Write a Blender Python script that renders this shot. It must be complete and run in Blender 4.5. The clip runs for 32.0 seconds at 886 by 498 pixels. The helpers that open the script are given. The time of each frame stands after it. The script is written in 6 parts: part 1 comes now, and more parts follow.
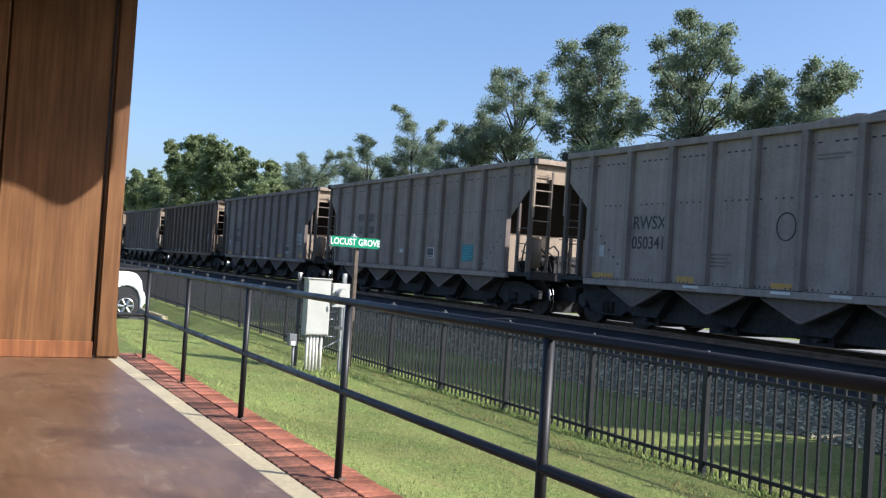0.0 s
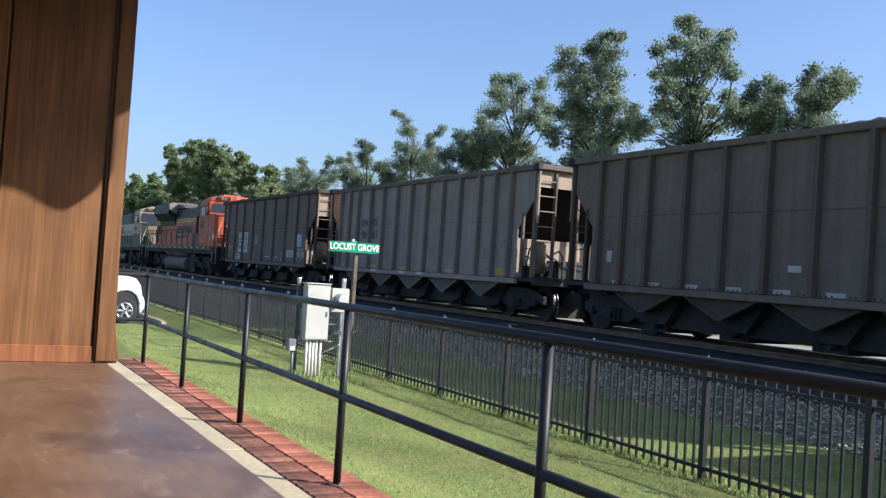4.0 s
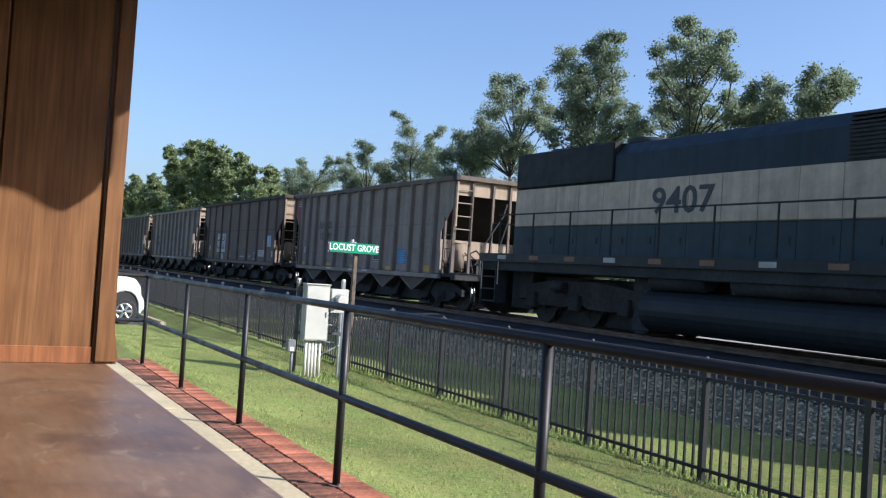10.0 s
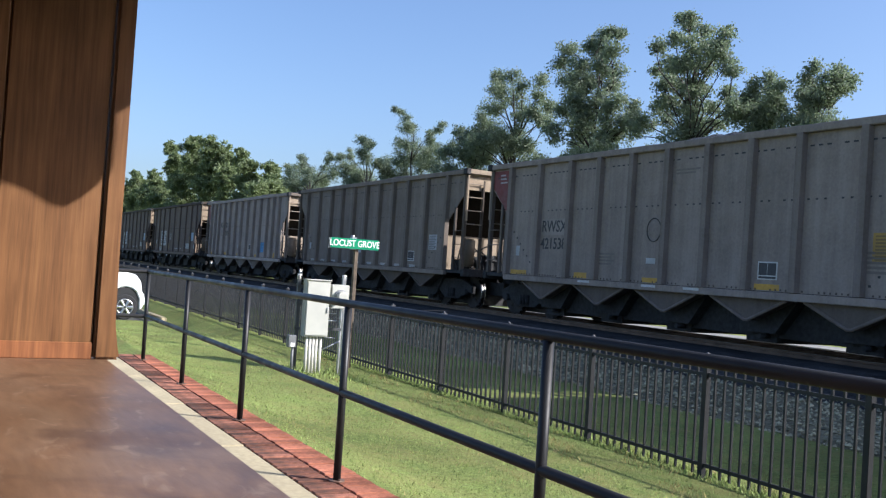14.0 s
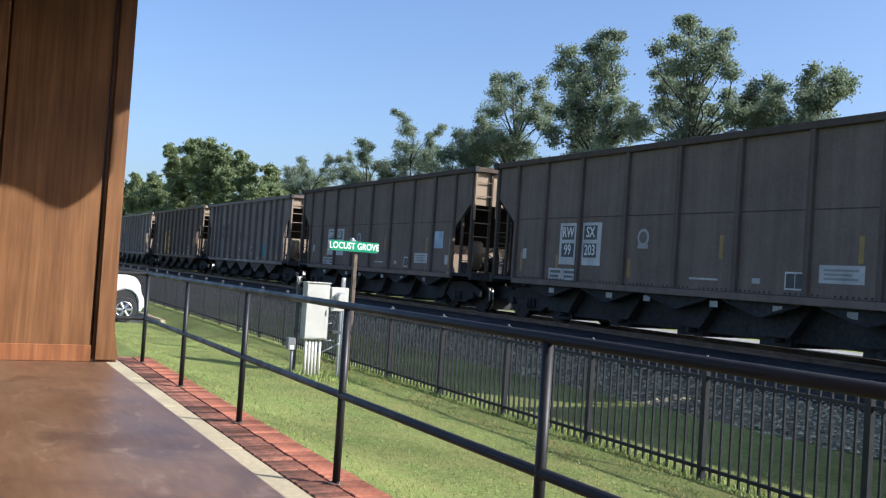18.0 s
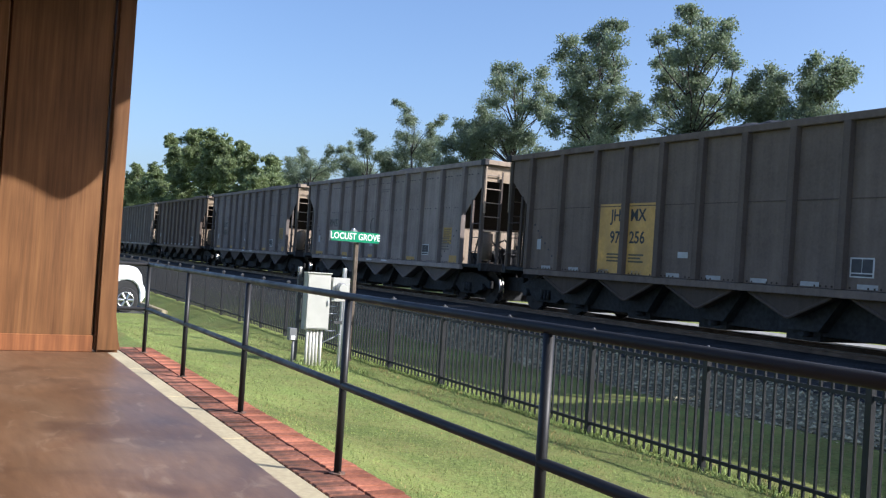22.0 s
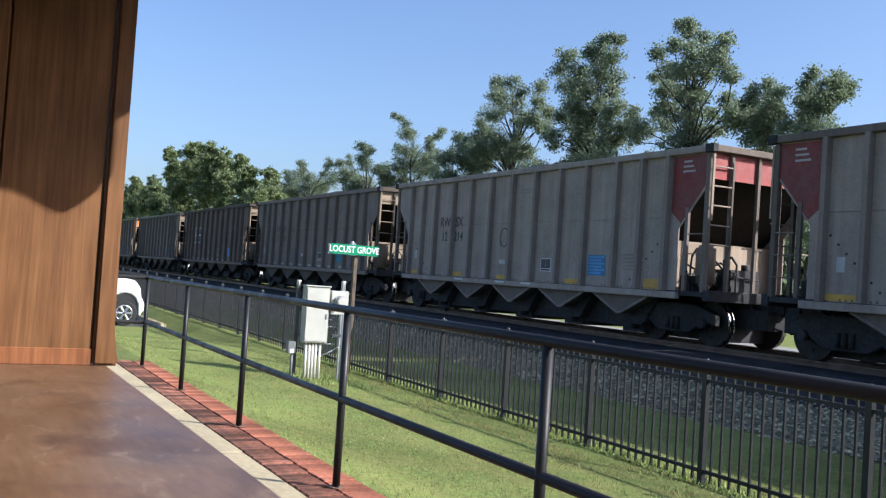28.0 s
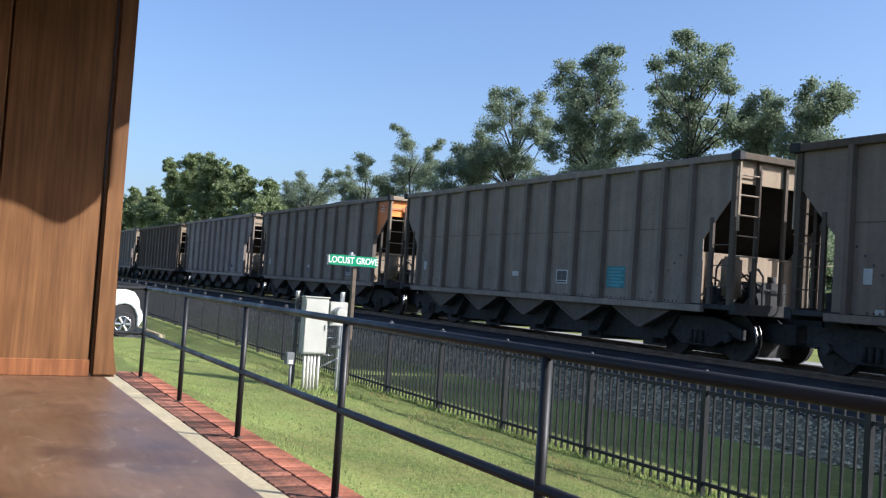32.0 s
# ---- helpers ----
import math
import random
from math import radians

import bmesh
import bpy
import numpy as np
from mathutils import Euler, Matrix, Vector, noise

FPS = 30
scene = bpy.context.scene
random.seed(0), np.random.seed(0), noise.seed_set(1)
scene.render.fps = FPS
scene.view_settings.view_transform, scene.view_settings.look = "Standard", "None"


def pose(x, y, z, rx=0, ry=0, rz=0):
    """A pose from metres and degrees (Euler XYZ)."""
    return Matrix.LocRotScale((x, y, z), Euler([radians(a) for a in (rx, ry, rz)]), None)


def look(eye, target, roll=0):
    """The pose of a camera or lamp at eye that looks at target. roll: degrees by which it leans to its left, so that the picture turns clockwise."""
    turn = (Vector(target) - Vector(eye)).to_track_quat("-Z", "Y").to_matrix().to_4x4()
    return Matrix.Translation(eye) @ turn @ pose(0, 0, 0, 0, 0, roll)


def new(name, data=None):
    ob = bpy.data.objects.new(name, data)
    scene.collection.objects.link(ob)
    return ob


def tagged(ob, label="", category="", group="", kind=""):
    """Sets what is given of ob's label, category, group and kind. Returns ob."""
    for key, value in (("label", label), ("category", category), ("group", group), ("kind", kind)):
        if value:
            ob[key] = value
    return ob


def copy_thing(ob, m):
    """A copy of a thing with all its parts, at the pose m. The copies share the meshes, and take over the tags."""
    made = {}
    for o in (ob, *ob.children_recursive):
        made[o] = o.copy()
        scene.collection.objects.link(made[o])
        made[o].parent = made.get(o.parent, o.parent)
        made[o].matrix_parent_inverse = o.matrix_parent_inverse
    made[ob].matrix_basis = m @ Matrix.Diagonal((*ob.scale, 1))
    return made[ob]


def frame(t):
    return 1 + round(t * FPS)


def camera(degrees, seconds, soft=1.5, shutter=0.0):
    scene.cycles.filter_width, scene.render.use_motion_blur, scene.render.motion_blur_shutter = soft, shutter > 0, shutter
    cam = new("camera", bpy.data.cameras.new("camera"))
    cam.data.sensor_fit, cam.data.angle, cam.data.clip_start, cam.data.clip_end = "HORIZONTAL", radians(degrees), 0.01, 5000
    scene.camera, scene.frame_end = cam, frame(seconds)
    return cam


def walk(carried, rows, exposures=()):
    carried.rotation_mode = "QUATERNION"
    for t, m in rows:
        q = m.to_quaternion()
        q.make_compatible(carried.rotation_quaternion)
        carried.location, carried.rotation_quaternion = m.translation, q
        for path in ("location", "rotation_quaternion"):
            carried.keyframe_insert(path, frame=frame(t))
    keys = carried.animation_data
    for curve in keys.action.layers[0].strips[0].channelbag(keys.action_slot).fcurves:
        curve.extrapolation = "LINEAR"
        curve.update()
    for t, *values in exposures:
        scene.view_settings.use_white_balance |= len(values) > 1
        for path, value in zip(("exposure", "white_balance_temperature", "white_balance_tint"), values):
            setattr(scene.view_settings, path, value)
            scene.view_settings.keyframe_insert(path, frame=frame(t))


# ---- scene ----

# ---- camera: propped on a wooden counter, nodding slightly ----
EYE = (0.0, 0.0, 1.265)
cam = camera(2 * math.degrees(math.atan(784 / 1680.0)), 32.0, soft=1.25)


def aim(tilt, lean, turn):
    """A pose at EYE: degrees of tilt upwards, lean to the left and turn from +Y towards -X."""
    a, b = radians(tilt), radians(turn)
    way = Vector((-math.sin(b) * math.cos(a), math.cos(b) * math.cos(a), math.sin(a)))
    return look(EYE, Vector(EYE) + way, lean)


walk(cam, [
    (0, aim(1.450, 3.639, 62.656)), (0.5, aim(0.982, 3.600, 62.659)), (1, aim(0.680, 3.606, 62.662)),
    (1.5, aim(1.211, 3.641, 62.671)), (2, aim(1.592, 3.689, 62.659)), (2.5, aim(1.723, 3.694, 62.655)),
    (3, aim(1.915, 3.690, 62.656)), (3.5, aim(1.864, 3.694, 62.645)), (5.5, aim(1.501, 3.683, 62.650)),
    (6, aim(1.749, 3.690, 62.649)), (6.5, aim(1.916, 3.735, 62.624)), (7, aim(1.860, 3.716, 62.640)),
    (7.5, aim(1.856, 3.705, 62.631)), (8, aim(1.710, 3.732, 62.632)), (8.5, aim(1.610, 3.730, 62.639)),
    (9, aim(2.018, 3.734, 62.627)), (9.5, aim(1.762, 3.737, 62.625)), (10, aim(1.806, 3.715, 62.611)),
    (10.5, aim(1.444, 3.720, 62.636)), (11, aim(1.318, 3.698, 62.637)), (11.5, aim(1.609, 3.742, 62.624)),
    (12, aim(1.747, 3.725, 62.616)), (12.5, aim(1.638, 3.704, 62.623)), (13, aim(1.514, 3.739, 62.627)),
    (13.5, aim(1.582, 3.721, 62.632)), (14, aim(1.547, 3.729, 62.630)), (14.5, aim(1.611, 3.740, 62.624)),
    (16.5, aim(1.866, 3.745, 62.618)), (17, aim(1.716, 3.765, 62.612)), (17.5, aim(1.678, 3.775, 62.609)),
    (18, aim(1.708, 3.758, 62.609)), (18.5, aim(1.385, 3.716, 62.625)), (19, aim(1.505, 3.750, 62.619)),
    (19.5, aim(1.235, 3.729, 62.626)), (20, aim(1.296, 3.758, 62.618)), (20.5, aim(1.122, 3.725, 62.632)),
    (21, aim(1.295, 3.754, 62.621)), (21.5, aim(1.230, 3.723, 62.628)), (22, aim(1.125, 3.745, 62.635)),
    (22.5, aim(1.295, 3.751, 62.631)), (23, aim(1.559, 3.767, 62.627)), (23.5, aim(1.675, 3.768, 62.619)),
    (24, aim(1.866, 3.764, 62.624)), (24.5, aim(2.120, 3.759, 62.618)), (25, aim(2.130, 3.799, 62.604)),
    (25.5, aim(2.126, 3.779, 62.614)), (27.5, aim(2.127, 3.788, 62.599)), (28, aim(1.916, 3.734, 62.620)),
    (28.5, aim(2.336, 3.769, 62.602)), (29, aim(2.449, 3.786, 62.601)), (29.5, aim(2.491, 3.776, 62.603)),
    (30, aim(2.322, 3.736, 62.600)), (30.5, aim(2.133, 3.795, 62.594)), (31, aim(2.066, 3.756, 62.611)),
    (31.5, aim(2.276, 3.746, 62.602)), (32, aim(2.584, 3.761, 62.605))], exposures=[(0.0, 0.80, 5520, 14), (32.0, 0.80, 5520, 14)])

# ---- light: morning sun behind the train, clear sky ----
SUN_WAY = Vector((0.551, 0.653, 0.5195)).normalized()
world = bpy.data.worlds.new("sky")
scene.world = world
world.use_nodes = True
sky = world.node_tree.nodes.new("ShaderNodeTexSky")
sky.sky_type, sky.sun_disc = "NISHITA", False
sky.sun_elevation, sky.sun_rotation = math.asin(SUN_WAY.z), math.atan2(SUN_WAY.x, SUN_WAY.y)
sky.altitude, sky.air_density, sky.dust_density, sky.ozone_density = 100, 0.95, 2.6, 1.8
world.node_tree.links.new(sky.outputs[0], world.node_tree.nodes["Background"].inputs[0])
world.node_tree.nodes["Background"].inputs[1].default_value = 0.113
sun = new("sun", bpy.data.lights.new("sun", "SUN"))
sun.data.energy, sun.data.angle, sun.data.color = 5.4, radians(0.53), (1.0, 0.89, 0.73)
sun.matrix_world = look(SUN_WAY * 50, (0, 0, 0))

# ---- materials ----
def link(tree, a, b):
    tree.links.new(a, b)


def mat(name, colour, rough=0.6, metal=0.0, spread=0.15, grain=8.0, patch=0.7, bump=0.0, bump_scale=40.0,
        tinted=False, dirt=None, dirt_amount=0.0, streak=0.0, spec=0.5, per_object=0.0, per_island=0.0):
    """A worn surface: colour varied at two scales, optional dust, run-down streaks and relief.
    tinted takes the object's own colour in place of the given one."""
    m = bpy.data.materials.new(name)
    m.use_nodes = True
    t = m.node_tree
    n = t.nodes
    bsdf = n["Principled BSDF"]
    geo = n.new("ShaderNodeTexCoord")
    where = geo.outputs["Object"]

    def noise_at(scale, detail=4.0, stretch=None):
        tex = n.new("ShaderNodeTexNoise")
        tex.inputs["Scale"].default_value = scale
        tex.inputs["Detail"].default_value = detail
        if stretch:
            mp = n.new("ShaderNodeMapping")
            mp.inputs["Scale"].default_value = stretch
            link(t, where, mp.inputs[0])
            link(t, mp.outputs[0], tex.inputs["Vector"])
        else:
            link(t, where, tex.inputs["Vector"])
        return tex.outputs["Fac"]

    def ranged(src, a, b, lo=0.3, hi=0.7):
        r = n.new("ShaderNodeMapRange")
        r.inputs["From Min"].default_value, r.inputs["From Max"].default_value = lo, hi
        r.inputs["To Min"].default_value, r.inputs["To Max"].default_value = a, b
        link(t, src, r.inputs["Value"])
        return r.outputs[0]

    def mult(a, b):
        x = n.new("ShaderNodeMath")
        x.operation = "MULTIPLY"
        link(t, a, x.inputs[0])
        link(t, b, x.inputs[1])
        return x.outputs[0]

    if tinted:
        base = n.new("ShaderNodeObjectInfo").outputs["Color"]
    else:
        rgb = n.new("ShaderNodeRGB")
        rgb.outputs[0].default_value = (*colour, 1)
        base = rgb.outputs[0]
    value = mult(ranged(noise_at(grain), 1 - spread, 1 + spread), ranged(noise_at(patch, 3), 1 - spread, 1 + spread))
    if streak:
        value = mult(value, ranged(noise_at(1.0, 4, (7.0, 7.0, 0.35)), 1 - streak, 1 + streak * 0.6))
    if per_object:
        info = n.new("ShaderNodeObjectInfo")
        value = mult(value, ranged(info.outputs["Random"], 1 - per_object, 1 + per_object, 0, 1))
    if per_island:
        isl = n.new("ShaderNodeNewGeometry")
        value = mult(value, ranged(isl.outputs["Random Per Island"], 1 - per_island, 1 + per_island, 0, 1))
    sc = n.new("ShaderNodeVectorMath")
    sc.operation = "SCALE"
    link(t, base, sc.inputs[0])
    link(t, value, sc.inputs["Scale"])
    out = sc.outputs[0]
    if dirt:
        mix = n.new("ShaderNodeMix")
        mix.data_type = "RGBA"
        mix.inputs["B"].default_value = (*dirt, 1)
        link(t, out, mix.inputs["A"])
        link(t, mult(ranged(noise_at(2.3, 6), 0, 1, 0.35, 0.75), ranged(noise_at(14, 3), 0.5 * dirt_amount, 1.5 * dirt_amount)), mix.inputs["Factor"])
        out = mix.outputs["Result"]
    link(t, out, bsdf.inputs["Base Color"])
    link(t, ranged(noise_at(grain * 0.6, 3), max(0.02, rough - 0.1), min(1, rough + 0.1)), bsdf.inputs["Roughness"])
    bsdf.inputs["Metallic"].default_value = metal
    bsdf.inputs["Specular IOR Level"].default_value = spec
    if bump:
        b = n.new("ShaderNodeBump")
        b.inputs["Strength"].default_value, b.inputs["Distance"].default_value = 1.0, bump
        link(t, noise_at(bump_scale, 5), b.inputs["Height"])
        link(t, b.outputs[0], bsdf.inputs["Normal"])
    return m


def wood_mat(name, dark, light, rough, gloss=0.5, along="Z", ring=26.0):
    """Stained boards with long grain along one axis, blotches and a few knots."""
    m = bpy.data.materials.new(name)
    m.use_nodes = True
    t = m.node_tree
    n = t.nodes
    bsdf = n["Principled BSDF"]
    co = n.new("ShaderNodeTexCoord")
    mp = n.new("ShaderNodeMapping")
    mp.inputs["Scale"].default_value = {"Z": (1, 1, 0.05), "X": (0.22, 1, 1)}[along]
    link(t, co.outputs["Object"], mp.inputs[0])
    fine = n.new("ShaderNodeTexNoise")
    fine.inputs["Scale"].default_value, fine.inputs["Detail"].default_value = ring * 7, 6
    link(t, mp.outputs[0], fine.inputs["Vector"])
    wave = n.new("ShaderNodeTexNoise")
    wave.inputs["Scale"].default_value, wave.inputs["Detail"].default_value, wave.inputs["Distortion"].default_value = ring * 1.6, 4, 1.2
    link(t, mp.outputs[0], wave.inputs["Vector"])
    blot = n.new("ShaderNodeTexNoise")
    blot.inputs["Scale"].default_value, blot.inputs["Detail"].default_value = 6, 6
    link(t, co.outputs["Object"], blot.inputs["Vector"])
    ramp = n.new("ShaderNodeValToRGB")
    ramp.color_ramp.elements[0].position, ramp.color_ramp.elements[0].color = 0.32, (*dark, 1)
    ramp.color_ramp.elements[1].position, ramp.color_ramp.elements[1].color = 0.68, (*light, 1)
    add = n.new("ShaderNodeMath")
    add.operation = "MULTIPLY_ADD"
    add.inputs[1].default_value = 0.55
    link(t, fine.outputs["Fac"], add.inputs[0])
    half = n.new("ShaderNodeMath")
    half.operation = "MULTIPLY"
    half.inputs[1].default_value = 0.45
    link(t, wave.outputs["Fac"], half.inputs[0])
    link(t, half.outputs[0], add.inputs[2])
    link(t, add.outputs[0], ramp.inputs[0])
    sc = n.new("ShaderNodeVectorMath")
    sc.operation = "SCALE"
    link(t, ramp.outputs[0], sc.inputs[0])
    rng = n.new("ShaderNodeMapRange")
    rng.inputs["From Min"].default_value, rng.inputs["From Max"].default_value = 0.3, 0.7
    rng.inputs["To Min"].default_value, rng.inputs["To Max"].default_value = 0.75, 1.2
    link(t, blot.outputs["Fac"], rng.inputs["Value"])
    link(t, rng.outputs[0], sc.inputs["Scale"])
    link(t, sc.outputs[0], bsdf.inputs["Base Color"])
    rr = n.new("ShaderNodeMapRange")
    rr.inputs["To Min"].default_value, rr.inputs["To Max"].default_value = rough - 0.12, rough + 0.15
    link(t, blot.outputs["Fac"], rr.inputs["Value"])
    link(t, rr.outputs[0], bsdf.inputs["Roughness"])
    bsdf.inputs["Specular IOR Level"].default_value = gloss
    b = n.new("ShaderNodeBump")
    b.inputs["Strength"].default_value, b.inputs["Distance"].default_value = 0.5, 0.0006
    link(t, fine.outputs["Fac"], b.inputs["Height"])
    link(t, b.outputs[0], bsdf.inputs["Normal"])
    return m


def add_scuffs(m, pale, stain):
    """Worn pale patches, dark stains and pale scratches over a varnished top."""
    t = m.node_tree
    n = t.nodes
    bsdf = n["Principled BSDF"]
    src = bsdf.inputs["Base Color"].links[0].from_socket
    co = n.new("ShaderNodeTexCoord")

    def layer(scale, stretch, lo, hi, colour, top, below, dist=0.0):
        mp = n.new("ShaderNodeMapping")
        mp.inputs["Scale"].default_value = stretch
        link(t, co.outputs["Object"], mp.inputs[0])
        tex = n.new("ShaderNodeTexNoise")
        tex.inputs["Scale"].default_value, tex.inputs["Detail"].default_value, tex.inputs["Distortion"].default_value = scale, 6, dist
        link(t, mp.outputs[0], tex.inputs["Vector"])
        r = n.new("ShaderNodeMapRange")
        r.inputs["From Min"].default_value, r.inputs["From Max"].default_value, r.inputs["To Max"].default_value = lo, hi, top
        link(t, tex.outputs["Fac"], r.inputs["Value"])
        mix = n.new("ShaderNodeMix")
        mix.data_type = "RGBA"
        mix.inputs["B"].default_value = (*colour, 1)
        link(t, below, mix.inputs["A"])
        link(t, r.outputs[0], mix.inputs["Factor"])
        return mix.outputs["Result"]
    out = layer(4.5, (0.7, 1.3, 1), 0.48, 0.66, tuple(q * 0.75 for q in pale), 0.28, src, 1.2)
    out = layer(9, (1, 1, 1), 0.52, 0.66, stain, 0.6, out, 0.6)
    out = layer(38, (0.6, 1.2, 1), 0.60, 0.70, pale, 0.4, out, 1.0)
    out = layer(7, (0.5, 1.6, 1), 0.66, 0.74, pale, 0.38, out, 2.5)
    link(t, out, bsdf.inputs["Base Color"])


M_WALLWOOD = wood_mat("stained_pine", (0.112, 0.049, 0.018), (0.245, 0.121, 0.046), 0.5, 0.35, "Z")
M_BASEWOOD = wood_mat("bare_orange_pine", (0.15, 0.055, 0.020), (0.36, 0.145, 0.052), 0.5, 0.45, "Z")
M_COUNTER = wood_mat("varnished_counter_wood", (0.120, 0.064, 0.033), (0.205, 0.117, 0.063), 0.40, 0.5, "X", 18)
add_scuffs(M_COUNTER, (0.34, 0.25, 0.17), (0.06, 0.032, 0.02))
M_PAINT = mat("grimy_car_paint", (0.2, 0.2, 0.2), 0.66, 0.0, 0.07, 22, 0.4, 0.003, 2.0, tinted=True,
              dirt=(0.045, 0.037, 0.032), dirt_amount=0.22, streak=0.14, spec=0.03)
M_PATCH = mat("stencil_paint", (0.5, 0.5, 0.5), 0.65, 0, 0.12, 14, 2.0, tinted=True, dirt=(0.10, 0.09, 0.08), dirt_amount=0.35)
M_LOCO = mat("locomotive_enamel", (0.5, 0.5, 0.5), 0.5, 0, 0.09, 5, 0.5, 0.002, 1.6, tinted=True, dirt=(0.035, 0.028, 0.025), dirt_amount=0.16, streak=0.16, spec=0.16)
M_UNDER = mat("grimy_black_underframe", (0.034, 0.035, 0.037), 0.8, 0.0, 0.3, 12, 1.2, 0.004, 30, dirt=(0.040, 0.035, 0.031), dirt_amount=0.25, spec=0.22)
M_STEEL = mat("worn_wheel_steel", (0.42, 0.40, 0.38), 0.28, 1.0, 0.12, 10, 2)
M_RUSTWHEEL = mat("rusty_wheel_steel", (0.025, 0.02, 0.017), 0.75, 0.2, 0.3, 10, 2)
M_RAIL = mat("rail_steel", (0.11, 0.075, 0.055), 0.5, 0.6, 0.25, 6, 1)
M_RAILTOP = mat("polished_rail_head", (0.16, 0.145, 0.13), 0.45, 0.8, 0.08, 6, 1)
M_TIE = mat("creosoted_timber", (0.055, 0.042, 0.033), 0.85, 0, 0.3, 10, 1, 0.004, 25)
M_BED = mat("blackish_ballast", (0.047, 0.047, 0.048), 0.95, 0, 0.35, 18, 1.2, 0.03, 22, spec=0.08)
M_BALLAST = mat("ballast_granite", (0.165, 0.150, 0.100), 0.9, 0, 0.35, 18, 1.2, 0.03, 22, spec=0.15)
M_STONE = mat("ballast_stones", (0.300, 0.274, 0.180), 0.85, 0, 0.2, 20, 3, per_island=0.6, spec=0.2)
M_GRASS = mat("mown_lawn", (0.158, 0.200, 0.054), 0.9, 0, 0.36, 24, 0.5, 0.02, 60, dirt=(0.25, 0.215, 0.08), dirt_amount=0.55, spec=0.15)
M_BLADE = mat("grass_blades", (0.212, 0.272, 0.078), 0.65, 0, 0.2, 4, 0.7, per_island=0.6, spec=0.25)
M_DRYBLADE = mat("dry_grass_blades", (0.34, 0.27, 0.11), 0.7, 0, 0.2, 4, 0.7, per_island=0.4, spec=0.2)
M_BRICK = mat("red_paver", (0.30, 0.114, 0.066), 0.92, 0, 0.28, 30, 2, 0.002, 90, per_object=0.4, spec=0.2)
M_DIRTYBRICK = mat("dirty_red_paver", (0.255, 0.108, 0.070), 0.95, 0, 0.35, 30, 2, 0.003, 90, per_object=0.75, spec=0.2, dirt=(0.040, 0.032, 0.026), dirt_amount=0.9)
M_MORTAR = mat("dirty_sand_joint", (0.035, 0.028, 0.024), 0.95, 0, 0.3, 40, 2)
M_CONCRETE = mat("concrete_edging", (0.41, 0.345, 0.21), 0.9, 0, 0.11, 25, 1.5, 0.001, 120)
M_ASPHALT = mat("asphalt", (0.07, 0.07, 0.072), 0.9, 0, 0.15, 40, 0.6, 0.003, 90)
M_ROAD = mat("sunlit_concrete_road", (0.22, 0.215, 0.205), 0.9, 0, 0.1, 10, 0.3)
M_BLACK = mat("black_powder_coat", (0.013, 0.013, 0.014), 0.48, 0, 0.2, 12, 2, spec=0.35)
M_FENCE = mat("black_fence_paint", (0.018, 0.019, 0.021), 0.55, 0, 0.2, 12, 2, spec=0.3)
M_CAP = mat("dull_cap_metal", (0.085, 0.088, 0.094), 0.5, 0.3, 0.2, 12, 2)
M_JUNCTION = mat("weathered_grey_enclosure", (0.15, 0.155, 0.16), 0.5, 0.2, 0.12, 10, 2)
M_BOX = mat("light_grey_enclosure", (0.43, 0.43, 0.385), 0.45, 0, 0.05, 6, 1.5)
M_PVC = mat("pale_conduit", (0.52, 0.51, 0.46), 0.5, 0, 0.06, 6, 2)
M_GALV = mat("galvanised_steel", (0.36, 0.37, 0.38), 0.45, 0.7, 0.12, 10, 2)
M_DARKGALV = mat("dark_strut", (0.06, 0.062, 0.066), 0.5, 0.4, 0.15, 10, 2)
M_SIGN = mat("green_sign_sheeting", (0.0, 0.22, 0.10), 0.4, 0, 0.05, 5, 2)
M_WHITE = mat("white_lettering", (0.82, 0.82, 0.80), 0.5, 0, 0.04, 5, 2)
M_POST = mat("weathered_post_wood", (0.115, 0.088, 0.062), 0.85, 0, 0.25, 20, 3, 0.003, 40, streak=0.3)
M_WHITEPAINT = mat("white_car_paint", (0.80, 0.81, 0.82), 0.2, 0, 0.02, 3, 1, spec=0.6)
M_TYRE = mat("tyre_rubber", (0.022, 0.022, 0.023), 0.85, 0, 0.15, 20, 3)
M_RIM = mat("alloy_rim", (0.55, 0.56, 0.57), 0.3, 0.9, 0.05, 5, 2)
M_DARKTRIM = mat("dark_plastic", (0.02, 0.02, 0.021), 0.55, 0, 0.1, 10, 2)
M_DECK = mat("dark_deck", (0.075, 0.055, 0.045), 0.85, 0, 0.2, 9, 1, 0.002, 30)
M_TANK = mat("dusty_tank_paint", (0.13, 0.118, 0.104), 0.7, 0, 0.15, 6, 0.8, 0.003, 3, dirt=(0.06, 0.05, 0.04), dirt_amount=0.5, spec=0.2)
M_TRUCK = mat("dusty_truck_casting", (0.034, 0.031, 0.029), 0.85, 0, 0.3, 9, 1.5, 0.004, 20, dirt=(0.065, 0.053, 0.043), dirt_amount=0.3, spec=0.12)
M_PILOT = mat("black_pilot_plate", (0.022, 0.022, 0.023), 0.85, 0, 0.3, 9, 1.5, 0.004, 20, spec=0.15)
M_CREAMRAIL = mat("cream_handrail", (0.42, 0.36, 0.27), 0.5, 0, 0.1, 9, 2)
M_RUSTPLATE = mat("rusty_base_plate", (0.14, 0.085, 0.06), 0.8, 0.1, 0.3, 20, 4)
M_COAL = mat("coal", (0.018, 0.018, 0.019), 0.6, 0, 0.4, 9, 1.5, 0.04, 9)
